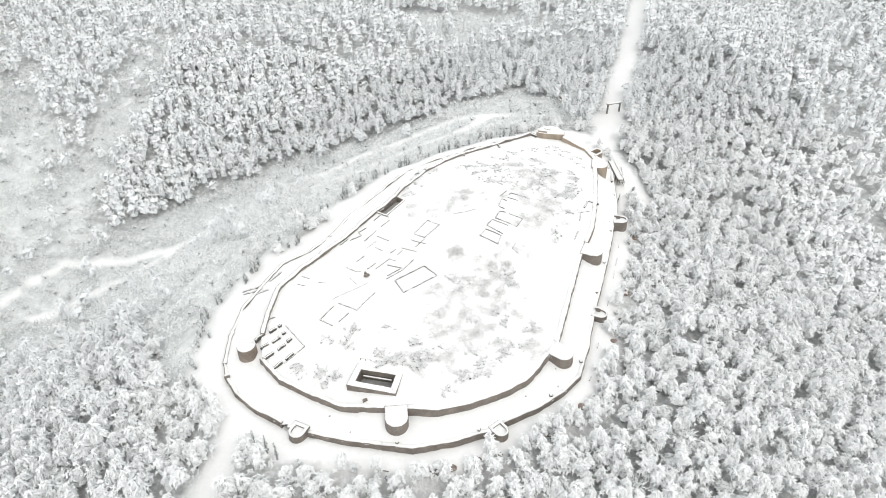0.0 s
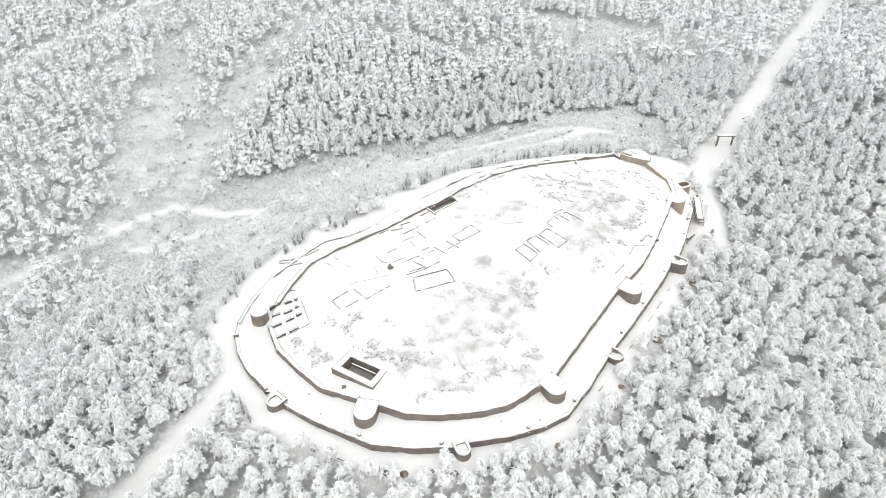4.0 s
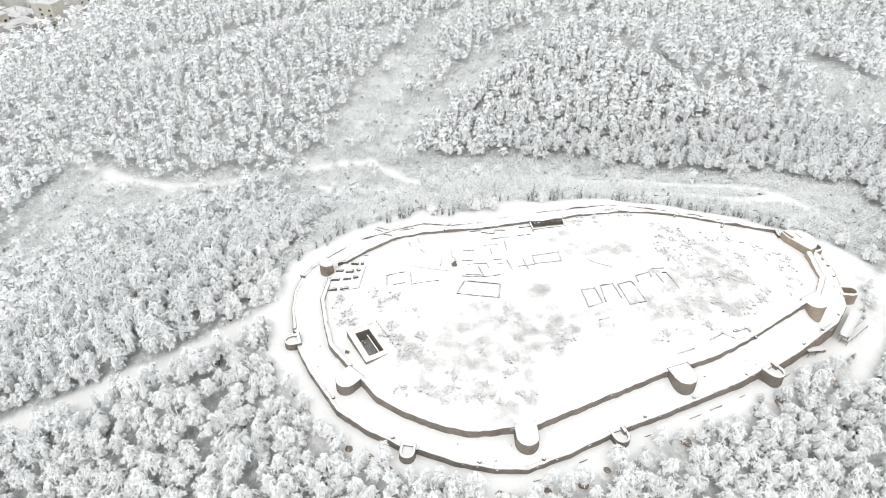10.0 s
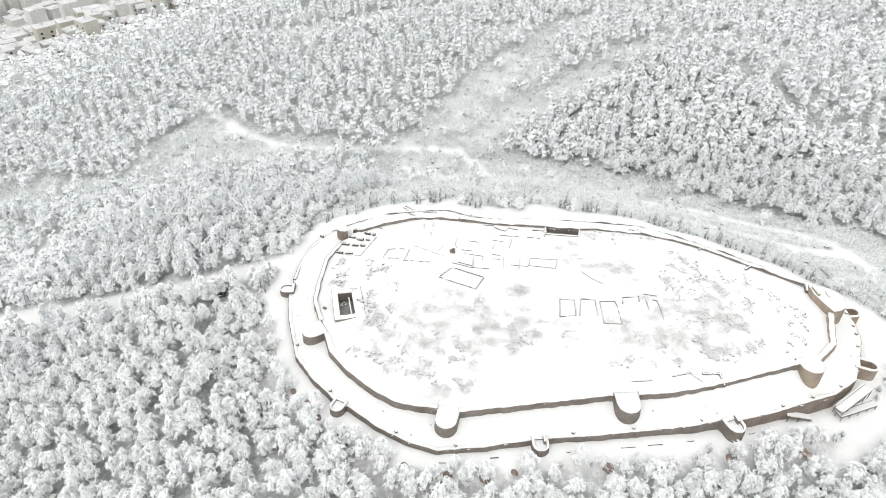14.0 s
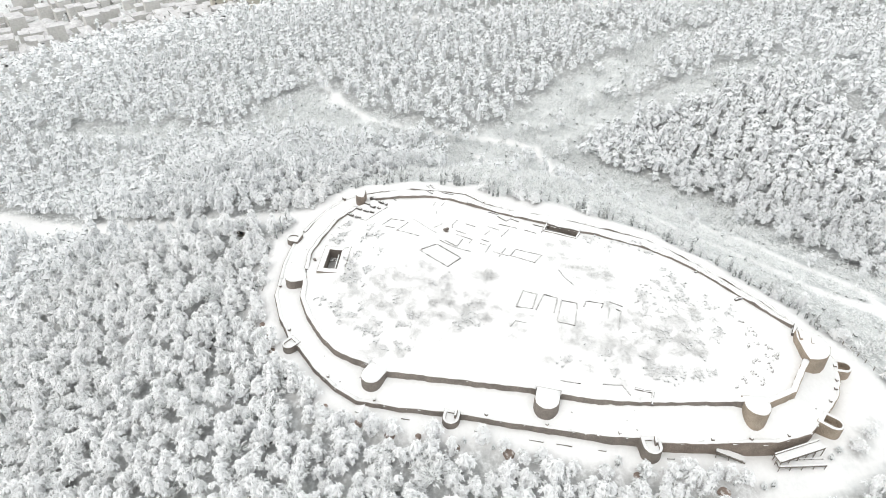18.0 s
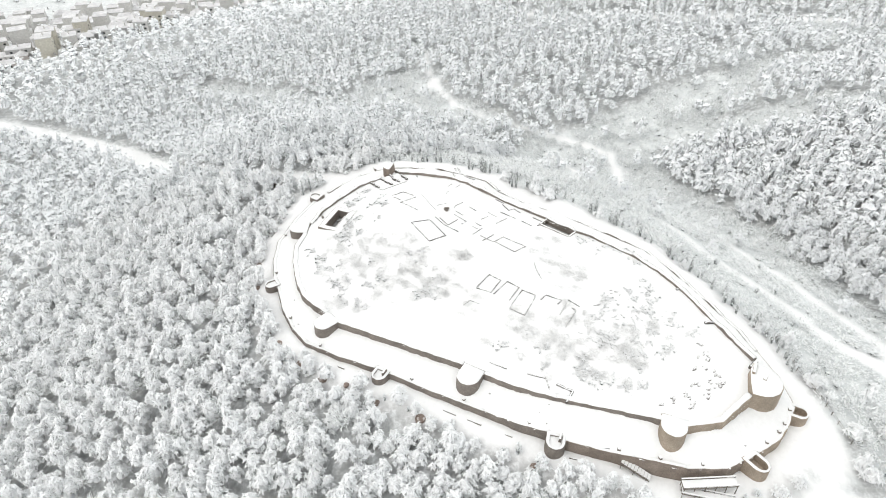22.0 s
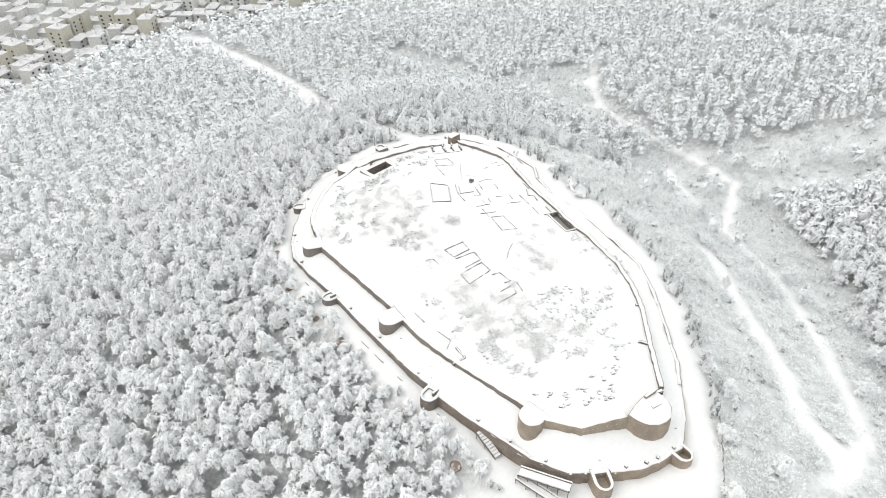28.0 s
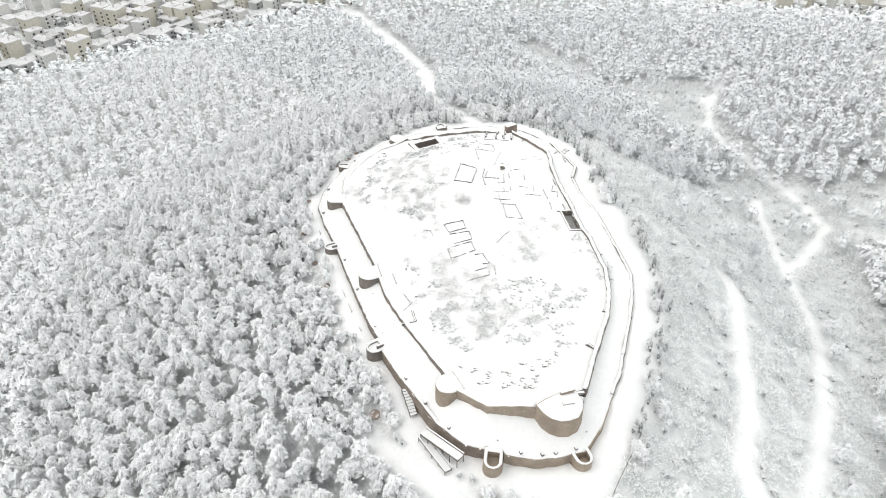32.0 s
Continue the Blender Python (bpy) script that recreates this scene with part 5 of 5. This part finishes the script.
def fence_run(name, pts, step, high, rails, label, category, on, thick=0.035):
    """Posts along a line with rails or wires between them."""
    x0, y0 = pts[0]
    z0 = place(x0, y0, on)
    ob = thing(name, (x0, y0, z0), label, category)
    feet = []
    for (ax, ay), (bx, by) in zip(pts, pts[1:]):
        n = max(1, round(math.hypot(bx - ax, by - ay) / step))
        feet += [(ax + (bx - ax) * k / n, ay + (by - ay) * k / n) for k in range(n)]
    feet.append(pts[-1])
    feet = [Vector((x - x0, y - y0, place(x, y, on) - z0)) for x, y in feet]
    for f in feet:
        bm = bmesh.new()
        box(bm, f.x - 0.06, f.y - 0.06, f.z - 0.4, f.x + 0.06, f.y + 0.06, f.z + high, 0, 0.015, rnd)
        part("post", bm, TIMBER, ob)
    for h in rails:
        for a, b in zip(feet, feet[1:]):
            bm = bmesh.new()
            d = (b - a).normalized()
            w = Vector((-d.y, d.x, 0)) * thick
            up = Vector((0, 0, thick))
            lift = Vector((0, 0, high * h))
            va = [bm.verts.new(q + lift + c) for q in (a, b) for c in (w, up, -w, -up)]
            for k in range(4):
                bm.faces.new((va[k], va[(k + 1) % 4], va[4 + (k + 1) % 4], va[4 + k]))
            bm.faces.new(va[:4][::-1])
            bm.faces.new(va[4:])
            part("rail", bm, TIMBER, ob)
    return ob


fence_run("wire_fence", [(25.0, 214.0), (31.0, 216.0), (37.0, 217.8), (43.4, 220.0)], 2.4, 1.2, (0.5, 0.95), "low post and wire fence on the snowy bank", "fence", ground_z, 0.03)
fence_run("timber_railing", [(-18.4, 101.6), (-8.9, 99.6)], 1.2, 0.5, (1.0,), "low timber railing powdered with snow beside the chamber", "railing", court_z, 0.025)

# ---- stub posts on the outer wall ----
for i, s in ((2, 0.5), (4, 0.7), (7, 0.6), (9, 0.4), (12, 0.5), (13, 0.6), (15, 0.3), (18, 0.5), (19, 0.8), (21, 0.4), (24, 0.5), (25, 0.3), (25, 0.9), (26, 0.7)):
    x, y = offset_ring(i, s, -0.9)
    p, q = OUTER[i], OUTER[i + 1]
    z = p[2] + (q[2] - p[2]) * s
    ob = thing("wall_pier", pose(x, y, z, 0, 0, rnd.uniform(0, 90)), "short stone pier stub rising behind the outer wall", "pier", "wall pier stubs")
    bm = bmesh.new()
    box(bm, -0.32, -0.26, -0.6, 0.32, 0.26, 0.55, 0, 0.06, rnd)
    part("masonry", bm, STONE, ob)
    bm = bmesh.new()
    box(bm, -0.27, -0.22, 0.56, 0.27, 0.22, 0.72, 0, 0.04, rnd)
    part("snow_cap", bm, CAP, ob)

for x, y, turn, long in ((-31.5, 86.4, 15, 1.6), (38.6, 121.2, -20, 1.5), (51.4, 160.4, -10, 1.7), (-48.6, 100.2, 30, 1.2)):
    z = place(x, y, lambda px, py: ring_value(OUT, 2, px, py))
    ob = thing("wall_stub", pose(x, y, z, 0, 0, turn), "short broken wall stub standing on a small tower", "wall", "wall stubs")
    bm = bmesh.new()
    box(bm, -long / 2, -0.25, -0.6, long / 2, 0.25, 0.85, 0, 0.07, rnd)
    part("masonry", bm, STONE, ob)
    bm = bmesh.new()
    box(bm, -long / 2 + 0.05, -0.2, 0.86, long / 2 - 0.05, 0.2, 1.0, 0, 0.04, rnd)
    part("snow_cap", bm, CAP, ob)

# ---- kiosks, gate and shelter by the road ----
def cabin(x, y, turn, lx, ly, h, mat, label, group="roadside cabins"):
    ob = thing("cabin", pose(x, y, place(x, y, ground_z) - 0.1, 0, 0, turn), label, "building", group)
    bm = bmesh.new()
    box(bm, -lx / 2, -ly / 2, -0.6, lx / 2, ly / 2, h)
    body = part("wall", bm, mat, ob)
    bm = bmesh.new()
    v = [bm.verts.new(c) for c in ((-lx / 2 - 0.4, -ly / 2 - 0.4, h), (lx / 2 + 0.4, -ly / 2 - 0.4, h), (lx / 2 + 0.4, ly / 2 + 0.4, h), (-lx / 2 - 0.4, ly / 2 + 0.4, h), (-lx / 2 - 0.4, 0, h + 1.0), (lx / 2 + 0.4, 0, h + 1.0))]
    for f in ((0, 1, 5, 4), (2, 3, 4, 5), (0, 4, 3), (1, 2, 5), (3, 2, 1, 0)):
        bm.faces.new([v[k] for k in f])
    part("roof", bm, CAP, ob, "roof under thick snow")
    for sx in (-0.25, 0.25):
        for sy in (-1, 1):
            bm = bmesh.new()
            box(bm, sx * lx - 0.5, sy * (ly / 2 + 0.03) - 0.03, 0.9, sx * lx + 0.5, sy * (ly / 2 + 0.03) + 0.03, 1.9)
            part("window", bm, GLASS, ob)
    bm = bmesh.new()
    box(bm, lx / 2 - 0.01, -0.45, -0.1, lx / 2 + 0.05, 0.45, 2.0)
    part("door", bm, TIMBER, ob)


cabin(61, 251, 20, 6.5, 4, 2.6, REDBROWN, "red-brown timber cabin with snowy roof among the pines")
cabin(50, 247.5, 14, 5.5, 3.2, 2.4, REDBROWN, "small red-brown cabin with snowy roof among the pines")
cabin(-42, 69, 60, 4.5, 3.5, 2.4, TIMBER, "small timber shelter with snowy roof beside the forest road")
gate = thing("timber_gate", pose(66, 236, place(66, 236, ground_z), 0, 0, 18), "timber entrance gate standing over the snowy road", "gate")
for sx in (-2.6, 2.6):
    bm = bmesh.new()
    box(bm, sx - 0.25, -0.25, -0.5, sx + 0.25, 0.25, 3.6)
    part("post", bm, TIMBER, gate)
bm = bmesh.new()
box(bm, -3.2, -0.5, 3.6, 3.2, 0.5, 3.9)
part("beam", bm, TIMBER, gate)
bm = bmesh.new()
box(bm, -3.2, -0.5, 3.904, 3.2, 0.5, 4.1, 0, 0.03, rnd)
part("snow_cap", bm, CAP, gate)


# ---- the town below ----
def house_model(lx, ly, h, pitched, mat, k):
    """Meshes of one house: wall, roof, window, chimney."""
    bm = bmesh.new()
    box(bm, -lx / 2, -ly / 2, -3, lx / 2, ly / 2, h)
    out = [("wall", bm, mat)]
    bm = bmesh.new()
    e = 0.5
    if pitched:
        v = [bm.verts.new(c) for c in ((-lx / 2 - e, -ly / 2 - e, h), (lx / 2 + e, -ly / 2 - e, h), (lx / 2 + e, ly / 2 + e, h), (-lx / 2 - e, ly / 2 + e, h), (-lx / 2 + 1.5, 0, h + 2.1), (lx / 2 - 1.5, 0, h + 2.1))]
        for f in ((0, 1, 5, 4), (2, 3, 4, 5), (0, 4, 3), (1, 2, 5), (3, 2, 1, 0)):
            bm.faces.new([v[i] for i in f])
    else:
        box(bm, -lx / 2 - 0.2, -ly / 2 - 0.2, h, lx / 2 + 0.2, ly / 2 + 0.2, h + 0.5)
    out.append(("roof", bm, ROOFSNOW))
    bm = bmesh.new()
    box(bm, -0.4, -0.4, h + 0.3, 0.4, 0.4, h + 2.6)
    out.append(("chimney", bm, PLASTER))
    for storey in range(int(h // 3)):
        for sx in (-0.28, 0.28):
            for sy in (-1, 1):
                bm = bmesh.new()
                box(bm, sx * lx - 0.8, sy * ly / 2 - 0.04, storey * 3 + 0.9, sx * lx + 0.8, sy * ly / 2 + 0.04, storey * 3 + 2.2)
                out.append(("window", bm, GLASS))
    made = []
    for name, bm, m in out:
        bmesh.ops.recalc_face_normals(bm, faces=bm.faces)
        me = bpy.data.meshes.new(name)
        bm.to_mesh(me)
        bm.free()
        me.materials.append(m)
        made.append((name, me))
    return made


ROOFSNOW = two_scale("thin_roof_snow", (0.56, 0.55, 0.56), (0.84, 0.84, 0.84), 0.12, 0.6)
OCHRE = two_scale("cream_plaster", (0.56, 0.53, 0.46), (0.68, 0.65, 0.57), 0.05, 0.8)
ROSE = two_scale("rose_plaster", (0.50, 0.46, 0.44), (0.62, 0.57, 0.545), 0.05, 0.8)
GREY = two_scale("grey_plaster", (0.42, 0.42, 0.42), (0.58, 0.58, 0.57), 0.05, 0.8)
MODELS = [house_model(11, 9, 3.2, True, PLASTER, 0), house_model(12, 8, 6.2, True, GREY, 1), house_model(10, 9, 9.2, False, PLASTER, 2), house_model(12, 10, 14.2, False, OCHRE, 3),
          house_model(12, 8, 3.2, True, ROSE, 4), house_model(16, 9, 6.2, False, GREY, 5)]
LOOKS = ["low plastered house with a snowy pitched roof", "two-storey grey house with a snowy pitched roof", "three-storey plastered house with a flat snowy roof", "five-storey cream apartment block with a flat snowy roof",
         "low rose-coloured house with a snowy pitched roof", "long grey two-storey house with a flat snowy roof"]
hr = np.random.RandomState(77)
x, y = scatter(hr, -620, -470, 150, 200, 14.5)
keep = in_town(x, y) & (np.hypot(x - 20, y - 150) < 640)
x, y = x[keep], y[keep]
order = np.argsort(np.hypot(x - 20, y - 150))
x, y = x[order], y[order]
z = ground_z(x, y)
pick = hr.randint(0, len(MODELS), len(x))
turn = 25 + 12 * waves(x, y, 200, 61) + 90 * hr.randint(0, 2, len(x)) + hr.uniform(-6, 6, len(x))
lv, lf, wv, wf = [], [], [], []
for i in range(len(x)):
    at = pose(float(x[i]), float(y[i]), float(z[i]), 0, 0, float(turn[i]))
    k = int(pick[i])
    if i < 260:
        ob = thing("house", at, LOOKS[k] + " in the town", "house", "houses of the town")
        for name, me in MODELS[k]:
            p = new(name, me)
            p.parent = ob
    else:
        for name, me in MODELS[k][:2]:
            tv, tf = (wv, wf) if name == "wall" else (lv, lf)
            b0 = len(tv)
            tv += [tuple(at @ v.co) for v in me.vertices]
            tf += [tuple(b0 + j for j in p.vertices) for p in me.polygons]
if lv:
    tagged(mesh_object("far_town_walls", wv, wf, PLASTER), "plastered walls of distant town houses", "town", kind="stuff")
    tagged(mesh_object("far_town_roofs", lv, lf, ROOFSNOW), "snow-covered roofs of distant town houses", "town", kind="stuff")
x, y = scatter(hr, -560, -440, 140, 180, 13)
keep = in_town(x, y) & (hr.uniform(size=len(x)) < 0.75)
x, y = x[keep], y[keep]
size = hr.uniform(1.5, 3.0, len(x))
stamp("town_trees", TWIGS, x, y, ground_z(x, y) + 0.5, size, size * 1.3, hr, GREYTWIGS, "bare garden trees between the town houses", "trees")
